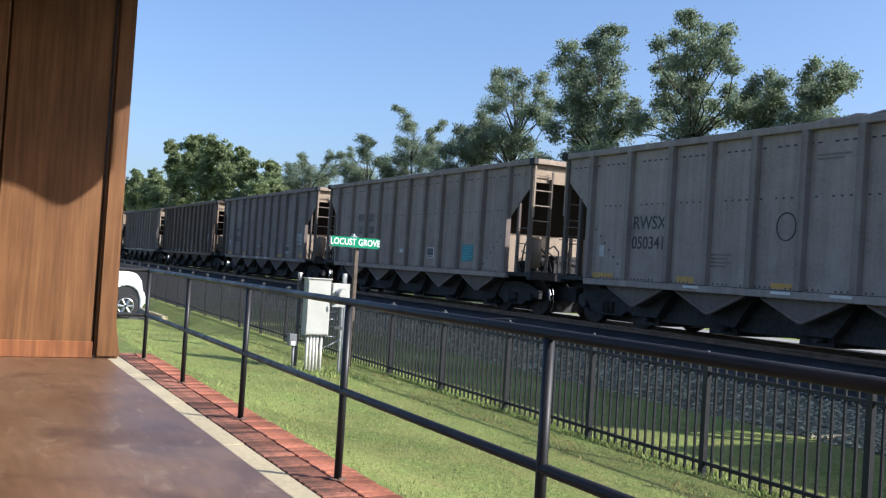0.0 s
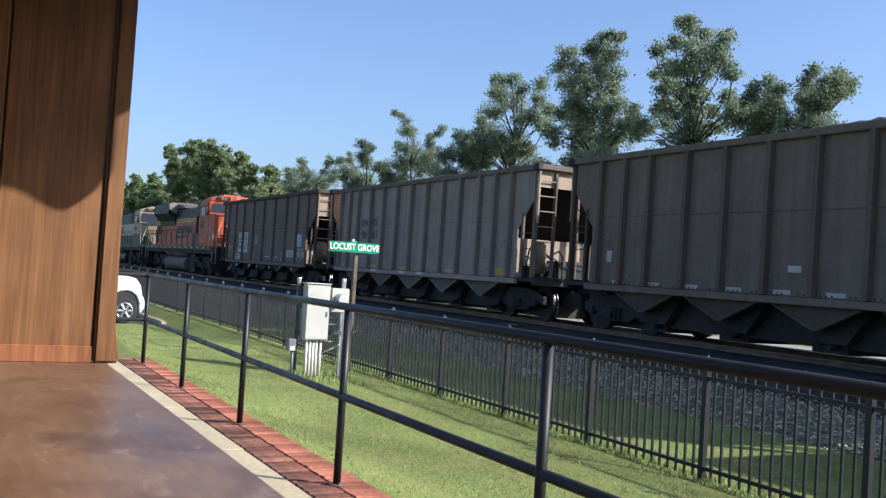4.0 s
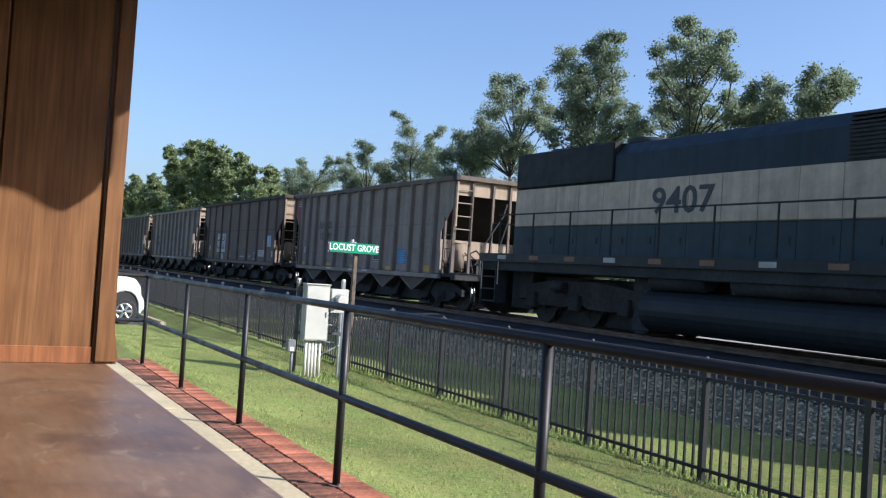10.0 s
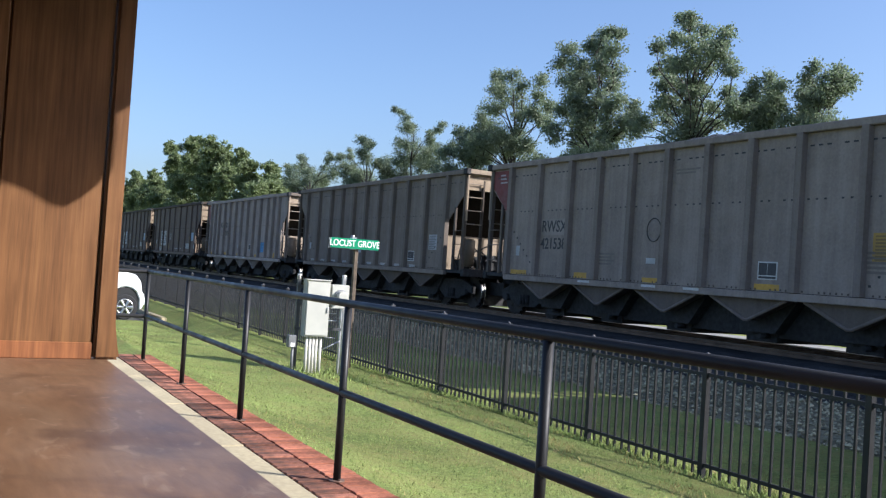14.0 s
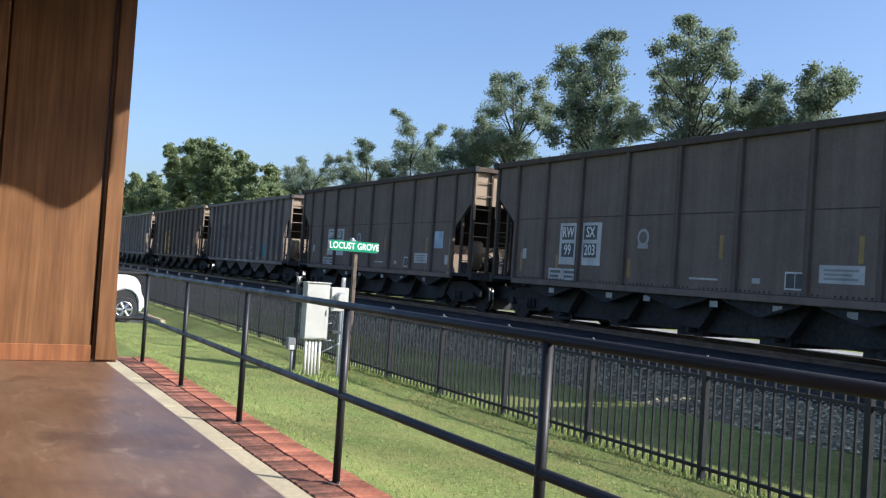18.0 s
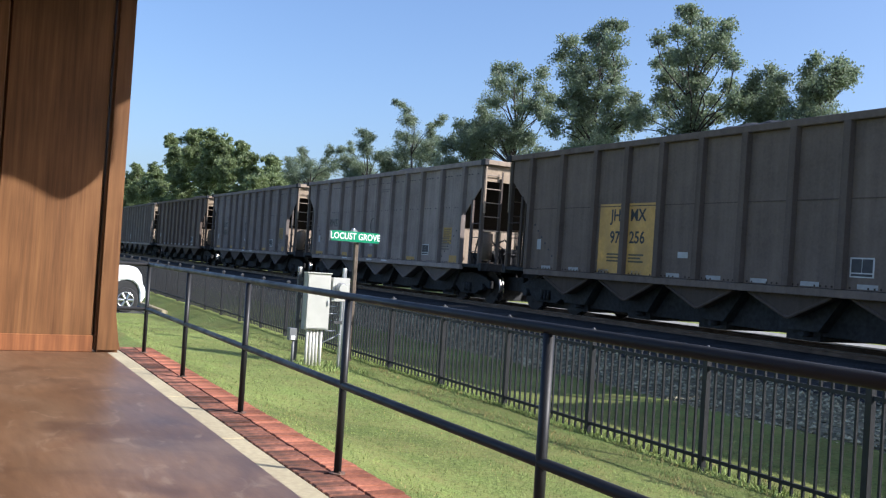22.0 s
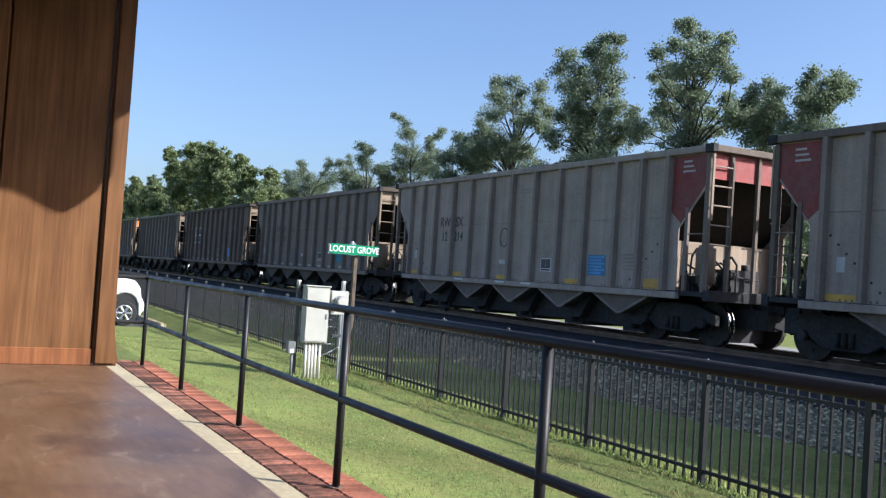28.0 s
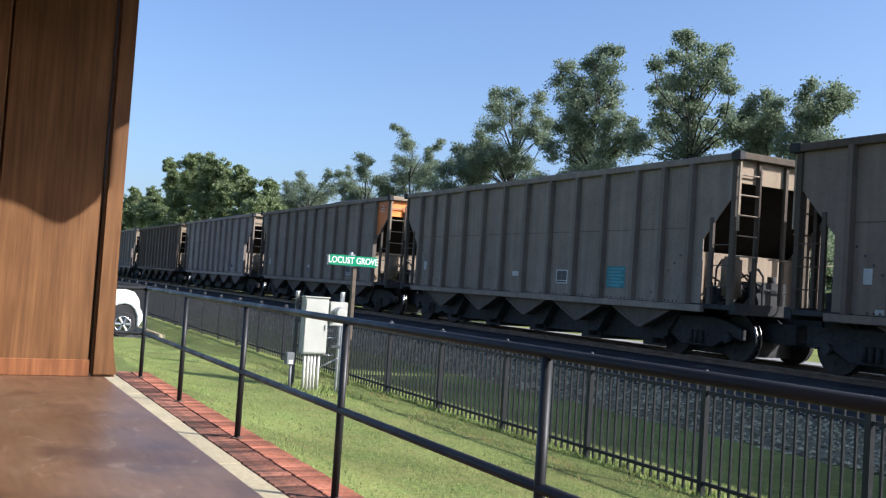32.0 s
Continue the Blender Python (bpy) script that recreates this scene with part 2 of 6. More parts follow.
M_BARK = mat("tree_bark", (0.040, 0.034, 0.029), 0.9, 0, 0.3, 14, 2, 0.02, 12)
M_TEXT = mat("dark_stencil", (0.03, 0.032, 0.036), 0.6, 0, 0.15, 16, 3)
M_LAMP = mat("lamp_lens", (0.16, 0.15, 0.14), 0.12, 0, 0.02, 5, 1, spec=0.8)


def leaf_mat(name, colour, back):
    m = bpy.data.materials.new(name)
    m.use_nodes = True
    t = m.node_tree
    n = t.nodes
    bsdf = n["Principled BSDF"]
    isl = n.new("ShaderNodeNewGeometry")
    rng = n.new("ShaderNodeMapRange")
    rng.inputs["To Min"].default_value, rng.inputs["To Max"].default_value = 0.6, 1.4
    link(t, isl.outputs["Random Per Island"], rng.inputs["Value"])
    co = n.new("ShaderNodeTexCoord")
    big = n.new("ShaderNodeTexNoise")
    big.inputs["Scale"].default_value = 0.35
    link(t, co.outputs["Object"], big.inputs["Vector"])
    mix = n.new("ShaderNodeMix")
    mix.data_type = "RGBA"
    mix.inputs["A"].default_value, mix.inputs["B"].default_value = (*colour, 1), (colour[0] * 1.25, colour[1] * 1.12, colour[2] * 0.9, 1)
    link(t, big.outputs["Fac"], mix.inputs["Factor"])
    sc = n.new("ShaderNodeVectorMath")
    sc.operation = "SCALE"
    link(t, mix.outputs["Result"], sc.inputs[0])
    link(t, rng.outputs[0], sc.inputs["Scale"])
    link(t, sc.outputs[0], bsdf.inputs["Base Color"])
    bsdf.inputs["Roughness"].default_value = 0.55
    bsdf.inputs["Specular IOR Level"].default_value = 0.35
    tr = n.new("ShaderNodeBsdfTranslucent")
    tr.inputs[0].default_value = (*back, 1)
    ms = n.new("ShaderNodeMixShader")
    ms.inputs[0].default_value = 0.4
    link(t, bsdf.outputs[0], ms.inputs[1])
    link(t, tr.outputs[0], ms.inputs[2])
    link(t, ms.outputs[0], n["Material Output"].inputs[0])
    return m


M_LEAF = leaf_mat("tree_leaves", (0.140, 0.178, 0.136), (0.240, 0.315, 0.188))
M_LEAF_FAR = leaf_mat("bright_tree_leaves", (0.140, 0.185, 0.100), (0.23, 0.30, 0.125))


def glass_mat(name, colour, rough=0.03):
    m = bpy.data.materials.new(name)
    m.use_nodes = True
    b = m.node_tree.nodes["Principled BSDF"]
    b.inputs["Base Color"].default_value = (*colour, 1)
    b.inputs["Roughness"].default_value = rough
    b.inputs["Specular IOR Level"].default_value = 0.5
    return m


M_GLASS = glass_mat("tinted_cab_glass", (0.035, 0.045, 0.05))


# ---- mesh helpers ----
def box(bm, x0, x1, y0, y1, z0, z1):
    v = [bm.verts.new(p) for p in ((x0, y0, z0), (x1, y0, z0), (x1, y1, z0), (x0, y1, z0),
                                   (x0, y0, z1), (x1, y0, z1), (x1, y1, z1), (x0, y1, z1))]
    for f in ((3, 2, 1, 0), (4, 5, 6, 7), (0, 1, 5, 4), (1, 2, 6, 5), (2, 3, 7, 6), (3, 0, 4, 7)):
        bm.faces.new([v[i] for i in f])


def cyl(bm, a, b, r, n=10, r2=None):
    a, b = Vector(a), Vector(b)
    q = (b - a).to_track_quat("Z", "Y")
    r2 = r if r2 is None else r2
    rings = []
    for p, rad in ((a, r), (b, r2)):
        rings.append([bm.verts.new(p + q @ Vector((math.cos(6.28318 * i / n) * rad, math.sin(6.28318 * i / n) * rad, 0))) for i in range(n)])
    for i in range(n):
        bm.faces.new((rings[0][i], rings[0][(i + 1) % n], rings[1][(i + 1) % n], rings[1][i])).smooth = n > 6
    bm.faces.new(rings[0][::-1])
    bm.faces.new(rings[1])


def pipe(bm, pts, r, n=8):
    for a, b in zip(pts, pts[1:]):
        cyl(bm, a, b, r, n)


def prism(bm, outline, axis, a, b):
    """An outline of pairs pushed from a to b along an axis: 'y' outlines are (x, z), 'x' are (y, z), 'z' are (x, y)."""
    put = {"y": lambda p, c: (p[0], c, p[1]), "x": lambda p, c: (c, p[0], p[1]), "z": lambda p, c: (p[0], p[1], c)}[axis]
    lo = [bm.verts.new(put(p, a)) for p in outline]
    hi = [bm.verts.new(put(p, b)) for p in outline]
    k = len(outline)
    bm.faces.new(lo)
    bm.faces.new(hi[::-1])
    for i in range(k):
        bm.faces.new((lo[i], hi[i], hi[(i + 1) % k], lo[(i + 1) % k]))


def shape(fill, bevel=0.0, segs=1):
    """A bmesh filled by fill(bm), with outward faces and, where asked, rounded edges."""
    bm = bmesh.new()
    fill(bm)
    bmesh.ops.recalc_face_normals(bm, faces=bm.faces)
    if bevel:
        bmesh.ops.bevel(bm, geom=[e for e in bm.edges if e.is_manifold and e.calc_face_angle(0) > 0.5], offset=bevel, segments=segs, affect="EDGES", clamp_overlap=True)
    return bm


def mesh_of(name, bm, material):
    me = bpy.data.meshes.new(name)
    bm.to_mesh(me)
    bm.free()
    me.materials.append(material)
    return me


def part(name, bm, material, parent, label="", colour=None):
    """Links a bmesh (or a ready mesh) as one mesh object under a thing or a part."""
    ob = new(name, bm if isinstance(bm, bpy.types.Mesh) else mesh_of(name, bm, material))
    ob.parent = parent
    if colour:
        ob.color = (*colour, 1)
    if label:
        ob["label"] = label
    return ob


def thing(name, bm, material, label, category, group="", kind="", m=None):
    ob = new(name, bm if (bm is None or isinstance(bm, bpy.types.Mesh)) else mesh_of(name, bm, material))
    if m is not None:
        ob.matrix_world = m
    return tagged(ob, label, category, group, kind)


def lettering(words, height, material, parent, m, name="lettering", bold=0.0, wide=1.0, colour=None):
    """Flat raised letters of the built-in font, centred on the pose m (x along the words, y up)."""
    cu = bpy.data.curves.new(name, "FONT")
    cu.body, cu.size, cu.align_x, cu.align_y, cu.extrude, cu.offset = words, height * 1.38, "CENTER", "CENTER", 0.002, bold
    cu.resolution_u = 3
    tmp = bpy.data.objects.new(name, cu)
    me = bpy.data.meshes.new_from_object(tmp)
    bpy.data.objects.remove(tmp)
    bpy.data.curves.remove(cu)
    me.transform(Matrix.Diagonal((wide, 1, 1, 1)))
    me.materials.clear()
    me.materials.append(material)
    ob = part(name, me, material, parent, colour=colour)
    ob.matrix_basis = m
    return ob


def from_arrays(name, verts, faces, material, smooth=False):
    me = bpy.data.meshes.new(name)
    me.from_pydata(verts, [], faces)
    me.materials.append(material)
    if smooth:
        me.polygons.foreach_set("use_smooth", [True] * len(me.polygons))
    return me


# ---- ground ----
def deck_z(x):
    return -0.0024 * (max(-20.0, min(4.0, x)) + 11.83)


def fence_z(x):
    return -0.464 - 0.0071 * (max(-40.0, min(6.0, x)) + 14.24)


def blend(a, b, t):
    t = max(0.0, min(1.0, t))
    return a + (b - a) * t * t * (3 - 2 * t)


def ground_z(x, y):
    if y < 2.36:
        z = deck_z(x) - 0.07
    elif y < 6.5:
        z = deck_z(x) - 0.035 + (fence_z(x) - deck_z(x) + 0.035) * float(np.interp(y, (2.36, 3.2, 5.0, 6.5), (0.0, 0.46, 0.66, 1.0)))
    elif y < 20:
        z = fence_z(x)
    else:
        z = blend(fence_z(x), -0.10, (y - 20) / 1.5)
    if x < -17 and y < 6.5:
        z = blend(z, -0.60, min((-17 - x) / 9, 6.5 - y))
    z += 0.012 * noise.noise(Vector((x * 0.9, y * 0.9, 0)))
    return z


def ground():
    xs = [-900, -500, -300, -200, -150, -120, -100, -85, -70, -60, -50, -44, -40] + [-38 + i * 0.6 for i in range(80)] + [12, 16, 22, 32, 50, 90, 160, 300, 600, 900]
    ys = [-900, -400, -150, -60, -30, -15, -8, -4, -2, -0.5, 0.6, 1.4, 1.69, 2.30, 2.37] + [2.5 + i * 0.25 for i in range(30)] + [10.5, 12, 14, 16, 18, 19.5, 20.3, 21, 22, 23, 25, 28, 32, 40, 60, 100, 180, 350, 900]
    verts = [(x, y, ground_z(x, y)) for y in ys for x in xs]
    k = len(xs)
    faces = [(j * k + i, j * k + i + 1, (j + 1) * k + i + 1, (j + 1) * k + i) for j in range(len(ys) - 1) for i in range(k - 1)]
    thing("ground", from_arrays("ground", verts, faces, M_GRASS, True), None, "sunlit mown green lawn sloping gently to the track", "lawn", kind="structure")
    rng = np.random.default_rng(4)
    vs, fs = [], []

    def blades(count, x0, x1, y0, y1, tall, patchy):
        for _ in range(count):
            x, y = rng.uniform(x0, x1), rng.uniform(y0, y1)
            if patchy and noise.noise(Vector((x * 1.6, y * 2.2, 3.0))) < 0.08:
                continue
            h = tall * rng.uniform(0.5, 1.4)
            a = rng.uniform(0, 6.283)
            w, lx, ly = 0.004 + 0.1 * h, rng.normal(0, 0.5) * h, rng.normal(0, 0.5) * h
            z = ground_z(x, y) - 0.004
            dx, dy = math.cos(a) * w * 0.5, math.sin(a) * w * 0.5
            b = len(vs)
            vs.extend(((x - dx, y - dy, z), (x + dx, y + dy, z), (x + lx, y + ly, z + h)))
            fs.append((b, b + 1, b + 2))
    blades(34000, -9, 0.5, 2.40, 7.6, 0.022, 0)
    blades(22000, -18, -9, 2.40, 7.4, 0.026, 0)
    blades(9000, -30, -18, 2.4, 7, 0.03, 0)
    blades(9000, -18, 0, 6.38, 6.72, 0.06, 0)
    blades(500, -13.9, -12.6, 4.5, 5.6, 0.08, 0)
    blades(900, -13, -3, 2.385, 2.42, 0.022, 0)
    thing("grass_blades", from_arrays("grass_blades", vs, fs, M_BLADE), None, "short bright green grass blades of the lawn", "grass", kind="stuff")
    vs, fs = [], []
    blades(8000, -18, 0, 5.3, 6.9, 0.04, 1)
    blades(5000, -10, 0, 2.6, 6.0, 0.022, 1)
    blades(1500, -16, -2, 4.2, 6.6, 0.03, 1)
    blades(700, -13.9, -11.8, 4.9, 6.2, 0.05, 1)
    thing("dry_grass_blades", from_arrays("dry_grass_blades", vs, fs, M_DRYBLADE), None, "dry straw-coloured grass clippings near the fence", "grass", kind="stuff")


# ---- pavilion that the camera stands in ----
def pavilion():
    # unseen floor, its dark colour chosen to bounce little light onto the wall
    thing("floor", shape(lambda bm: box(bm, -12.6, 9.0, -2.6, 1.718, -0.2, -0.045)), M_DECK, "dark wooden deck boards", "floor", kind="structure")
    wall = thing("wall_west", shape(lambda bm: box(bm, -1.60, -1.512, -2.6, 0.19, -0.05, 2.9)), M_WALLWOOD, "brown stained pine board wall, partly sunlit", "wall", kind="structure")
    y = 0.197
    for k in range(12):
        wide = 0.143
        part("plank", shape(lambda bm: box(bm, -1.514, -1.5, y - wide + 0.002, y - 0.0005, 1.1, 2.9), 0.0015), M_WALLWOOD, wall)
        y -= wide
    part("corner_trim", shape(lambda bm: prism(bm, [(0.1990, 1.105), (0.238, 1.105), (0.2335, 1.125), (0.2285, 1.16), (0.2265, 1.3), (0.2255, 2.9), (0.1990, 2.9)], "x", -1.60, -1.493), 0.004, 2), M_WALLWOOD, wall, "narrow stained pine corner trim")
    part("base_strip", shape(lambda bm: box(bm, -1.5, -1.498, -0.8, 0.198, 1.105, 1.13), 0.002), M_BASEWOOD, wall)
    top = thing("counter", None, None, "varnished dark brown wooden counter, worn and stained", "counter")
    part("counter_top", shape(lambda bm: box(bm, -1.512, 0.7, -0.9, 0.1765, 1.06, 1.105)), M_COUNTER, top)
    part("front_edge", shape(lambda bm: prism(bm, [(0.1765, 1.06), (0.2175, 1.06), (0.2275, 1.07), (0.2275, 1.097), (0.2195, 1.105), (0.1765, 1.105)], "x", -1.512, 0.7)), M_COUNTER, top)
    thing("wall_north", shape(lambda bm: box(bm, -1.6, 0.7, 0.02, 0.1, -0.05, 1.06)), M_WALLWOOD, "stained wooden half wall under the counter", "wall", kind="structure")
    thing("wall_south", shape(lambda bm: box(bm, -1.6, 0.8, -2.7, -2.6, -0.05, 2.9)), M_WALLWOOD, "stained wooden back wall", "wall", kind="structure")
    # unseen wall, added to keep sky light off the west wall
    thing("wall_east", shape(lambda bm: box(bm, 0.7, 0.8, -2.6, 0.684, -0.05, 2.9)), M_WALLWOOD, "unseen wooden side wall added to keep out sky light", "wall", kind="structure")
    # unseen roof and eave, shaped to throw the scalloped shadow on the west wall
    roof = thing("roof", shape(lambda bm: prism(bm, [(-2.7, 2.9), (1.3, 2.9), (1.3, 2.98), (-0.7, 3.9), (-2.7, 3.0)], "x", -1.7, 0.9)), M_WALLWOOD, "unseen stained wooden pavilion roof", "roof", kind="structure")
    part("fascia", shape(lambda bm: box(bm, -1.7, 0.9, 0.688, 0.70, 1.866, 2.9)), M_WALLWOOD, roof)
    part("pendant", shape(lambda bm: prism(bm, [(-1.076, 1.874), (-1.078, 1.829), (-1.078, 1.784), (-1.068, 1.772), (-1.05, 1.768), (-1.031, 1.77), (-1.013, 1.795), (-0.995, 1.824), (-0.969, 1.856), (-0.95, 1.874)], "y", 0.688, 0.70)), M_WALLWOOD, roof)


# ---- brick walk, edging, railing ----
def walkway():
    x0, x1 = -12.2, 3.0
    edge = thing("concrete_edging", None, None, "pale concrete edging strip beside the brick walk", "kerb", kind="structure")
    n = 8
    for i in range(n):
        a, b = x0 + (x1 - x0) * i / n, x0 + (x1 - x0) * (i + 1) / n
        part("edging_stone", shape(lambda bm: box(bm, a + 0.004, b - 0.004, 1.72, 1.905, deck_z(a) - 0.12, deck_z((a + b) / 2) + 0.002), 0.004), M_CONCRETE, edge)
    bed = thing("brick_walk", shape(lambda bm: box(bm, x0 - 0.35, x1, 1.907, 2.368, -0.25, -0.002 + 0.0)), M_MORTAR, "red brick paver walk in the sun", "pavement", kind="structure")
    bed.matrix_world = pose(0, 0, -0.0284 - 0.006, 0, 0.1375, 0)
    inner = mesh_of("brick", shape(lambda bm: box(bm, -0.037, 0.037, -0.107, 0.107, -0.03, 0.0), 0.005), M_DIRTYBRICK)
    outer = mesh_of("brick", shape(lambda bm: box(bm, -0.0455, 0.0455, -0.105, 0.105, -0.03, 0.0), 0.003), M_BRICK)
    rest = bmesh.new()
    rng = random.Random(3)
    for me, y, x in ((inner, 2.024, -12.45), (outer, 2.25, -12.41)):
        while x < 2.9:
            z = deck_z(x) + 0.004 + rng.uniform(-0.004, 0.003)
            m = Matrix.Translation((x, y, z)) @ Euler((rng.gauss(0, 0.008), rng.gauss(0, 0.008), rng.gauss(0, 0.014))).to_matrix().to_4x4()
            if x < -3.4:
                ob = part("brick", me, None, bed)
                ob.matrix_parent_inverse = bed.matrix_world.inverted()
                ob.matrix_basis = m
            else:
                t = me.copy()
                t.transform(m)
                rest.from_mesh(t)
                bpy.data.meshes.remove(t)
            x += 0.102
    ob = part("more_bricks", rest, M_DIRTYBRICK, bed)
    ob.matrix_parent_inverse = bed.matrix_world.inverted()
    tagged(ob, kind="stuff")


def railing():
    root = thing("railing", None, None, "black painted pipe railing along the brick walk", "railing")
    yr, sp, x0 = 2.151, 2.162, -11.83
    xs = [x0 + sp * i for i in range(7)]
    for i, x in enumerate(xs):
        z = deck_z(x)
        part("post", shape(lambda bm: cyl(bm, (x, yr, z), (x, yr, z + 1.05), 0.0235, 14)), M_BLACK, root)
        part("base_flange", shape(lambda bm: (cyl(bm, (x, yr, z + 0.003), (x, yr, z + 0.012), 0.048, 18), cyl(bm, (x + 0.04, yr, z + 0.01), (x + 0.04, yr, z + 0.022), 0.008, 6), cyl(bm, (x - 0.04, yr, z + 0.01), (x - 0.04, yr, z + 0.022), 0.008, 6))), M_RUSTPLATE, root)
    for name, h in (("top_rail", 1.07), ("mid_rail", 0.533)):
        part(name, shape(lambda bm: pipe(bm, [(x0, yr, deck_z(x0) + h), (xs[-1], yr, deck_z(xs[-1]) + h)], 0.0235, 16)), M_BLACK, root)
        part(name, shape(lambda bm: pipe(bm, [(x0, yr, deck_z(x0) + h), (x0 - 0.1, -4.0, deck_z(x0) + h)], 0.0235, 12)), M_BLACK, root)
    for k in range(1, 4):
        y = yr - 2.0 * k
        part("post", shape(lambda bm: cyl(bm, (x0 - 0.03, y, -0.05), (x0 - 0.03, y, 1.05), 0.0235, 12)), M_BLACK, root)


# ---- picket fence along the line ----
def fence():
    root = thing("picket_fence", None, None, "black metal picket fence with capped posts on the lawn", "fence")
    yf, x0, sp, h = 6.516, -14.238, 1.83, 1.198
    pick = mesh_of("picket", shape(lambda bm: (box(bm, -0.0105, 0.0105, -0.0105, 0.0105, 0.03, 1.10))), M_FENCE)
    post = mesh_of("post", shape(lambda bm: box(bm, -0.03, 0.03, -0.03, 0.03, -0.1, 1.16), 0.003), M_FENCE)
    cap = mesh_of("cap", shape(lambda bm: (box(bm, -0.036, 0.036, -0.036, 0.036, 1.16, 1.175), cyl(bm, (0, 0, 1.175), (0, 0, 1.203), 0.027, 8, 0.010))), M_CAP)
    far = bmesh.new()

    def add(name, me, x, y, z, near):
        if near:
            part(name, me, None, root).matrix_basis = Matrix.Translation((x, y, z))
        else:
            t = me.copy()
            t.transform(Matrix.Translation((x, y, z)))
            far.from_mesh(t)
            bpy.data.meshes.remove(t)
    for i in range(-22, 10):
        x = x0 + sp * i
        near = -3 <= i <= 7
        z = fence_z(x)
        p = part("post", post, None, root)
        p.matrix_basis = Matrix.Translation((x, yf, z))
        c = part("cap", cap, None, p)
        z2 = fence_z(x + sp)
        for hz in (0.99, 0.13):
            part("rail", shape(lambda bm: prism(bm, [(x + 0.03, z + hz - 0.017), (x + sp - 0.03, z2 + hz - 0.017), (x + sp - 0.03, z2 + hz + 0.017), (x + 0.03, z + hz + 0.017)], "y", yf - 0.016, yf + 0.016)), M_FENCE, root)
        for k in range(1, 15):
            f = k / 15
            add("picket", pick, x + sp * f, yf, z + (z2 - z) * f, near)
    tagged(part("picket_stretch", far, M_FENCE, root), kind="stuff")


# ---- railway ----
TRACK = pose(-20, 14.7035, 0.307, 0, 0.315, 0.2)


def railway():
    # strip of much darker ballast along the rails
    thing("track_bed", shape(lambda bm: prism(bm, [(-3.6, -0.437), (-2.12, -0.152), (-1.7, -0.115), (1.7, -0.115), (2.12, -0.152), (3.0, -0.31)], "x", -380, 90)), M_BED, "blackish stone between and beside the rails", "gravel", kind="structure", m=TRACK)
    prof = [(-5.25, -0.82), (-4.9, -0.70), (-2.15, -0.17), (-1.7, -0.13), (1.7, -0.13), (2.15, -0.17), (4.6, -0.62), (5.2, -0.80)]
    bed = thing("ballast", shape(lambda bm: prism(bm, prof, "x", -380, 90)), M_BALLAST, "grey crushed stone track ballast", "gravel", kind="structure", m=TRACK)
    rng = np.random.default_rng(9)
    octa = np.array([(1, 0, 0), (-1, 0, 0), (0, 1, 0), (0, -1, 0), (0, 0, 1), (0, 0, -1)], float)
    tri = [(0, 2, 4), (2, 1, 4), (1, 3, 4), (3, 0, 4), (2, 0, 5), (1, 2, 5), (3, 1, 5), (0, 3, 5)]
    vs, fs = [], []
    for _ in range(16000):
        u = rng.uniform(-12, 18)
        if rng.random() < 0.3:
            u = rng.uniform(-35, -12)
        y = rng.uniform(-5.35, -3.35)
        z = np.interp(y, [-5.3, -4.9, -2.15, -1.7], [-0.80, -0.70, -0.17, -0.13])
        r = rng.uniform(0.018, 0.045)
        p = octa * r * rng.uniform(0.6, 1.3, (6, 1)) * (1, 1, 0.75)
        a = rng.uniform(0, 6.28)
        c, s = math.cos(a), math.sin(a)
        p = np.stack((p[:, 0] * c - p[:, 1] * s, p[:, 0] * s + p[:, 1] * c, p[:, 2]), 1) + (u, y, z + r * 0.3)
        b = len(vs)
        vs.extend(map(tuple, p))
        fs.extend((b + i, b + j, b + k) for i, j, k in tri)
    thing("ballast_stones", from_arrays("ballast_stones", vs, fs, M_STONE), None, "loose grey ballast stones on the bank", "gravel", kind="stuff", m=TRACK)
    for side in (-1, 1):
        y = side * 0.755
        rail = thing("rail", shape(lambda bm: prism(bm, [(y - 0.07, -0.17), (y + 0.07, -0.17), (y + 0.07, -0.158), (y + 0.010, -0.14), (y + 0.010, -0.045), (y + 0.036, -0.036), (y + 0.036, -0.004), (y - 0.036, -0.004), (y - 0.036, -0.036), (y - 0.010, -0.045), (y - 0.010, -0.14), (y - 0.07, -0.158)], "x", -380, 90)), M_RAIL, "rusty steel rail with a polished head", "rail", "rails", m=TRACK)
        part("rail_head", shape(lambda bm: box(bm, -380, 90, y - 0.03, y + 0.03, -0.004, 0.0)), M_RAILTOP, rail)
    ties = bmesh.new()
    for i in range(150):
        u = -60 + i * 0.55
        box(ties, u - 0.11, u + 0.11, -1.28, 1.28, -0.30, -0.165 + 0.03 - 0.02)
    thing("sleepers", ties, M_TIE, "dark creosoted timber sleepers in the ballast", "sleepers", kind="stuff", m=TRACK)
    thing("service_road", shape(lambda bm: box(bm, -420, 120, 21.3, 22.7, -0.9, -0.075)), M_ROAD, "pale sunlit gravel service road beyond the track", "road", kind="structure")
    thing("parking_lot", shape(lambda bm: box(bm, -60, -27.9, -12, 5.45, -0.9, -0.588)), M_ASPHALT, "asphalt parking lot", "car park", kind="structure")
    thing("kerb", shape(lambda bm: box(bm, -60, -27.7, 5.45, 5.62, -0.9, -0.47), 0.02, 2), M_CONCRETE, "pale concrete kerb of the car park", "kerb", kind="structure")


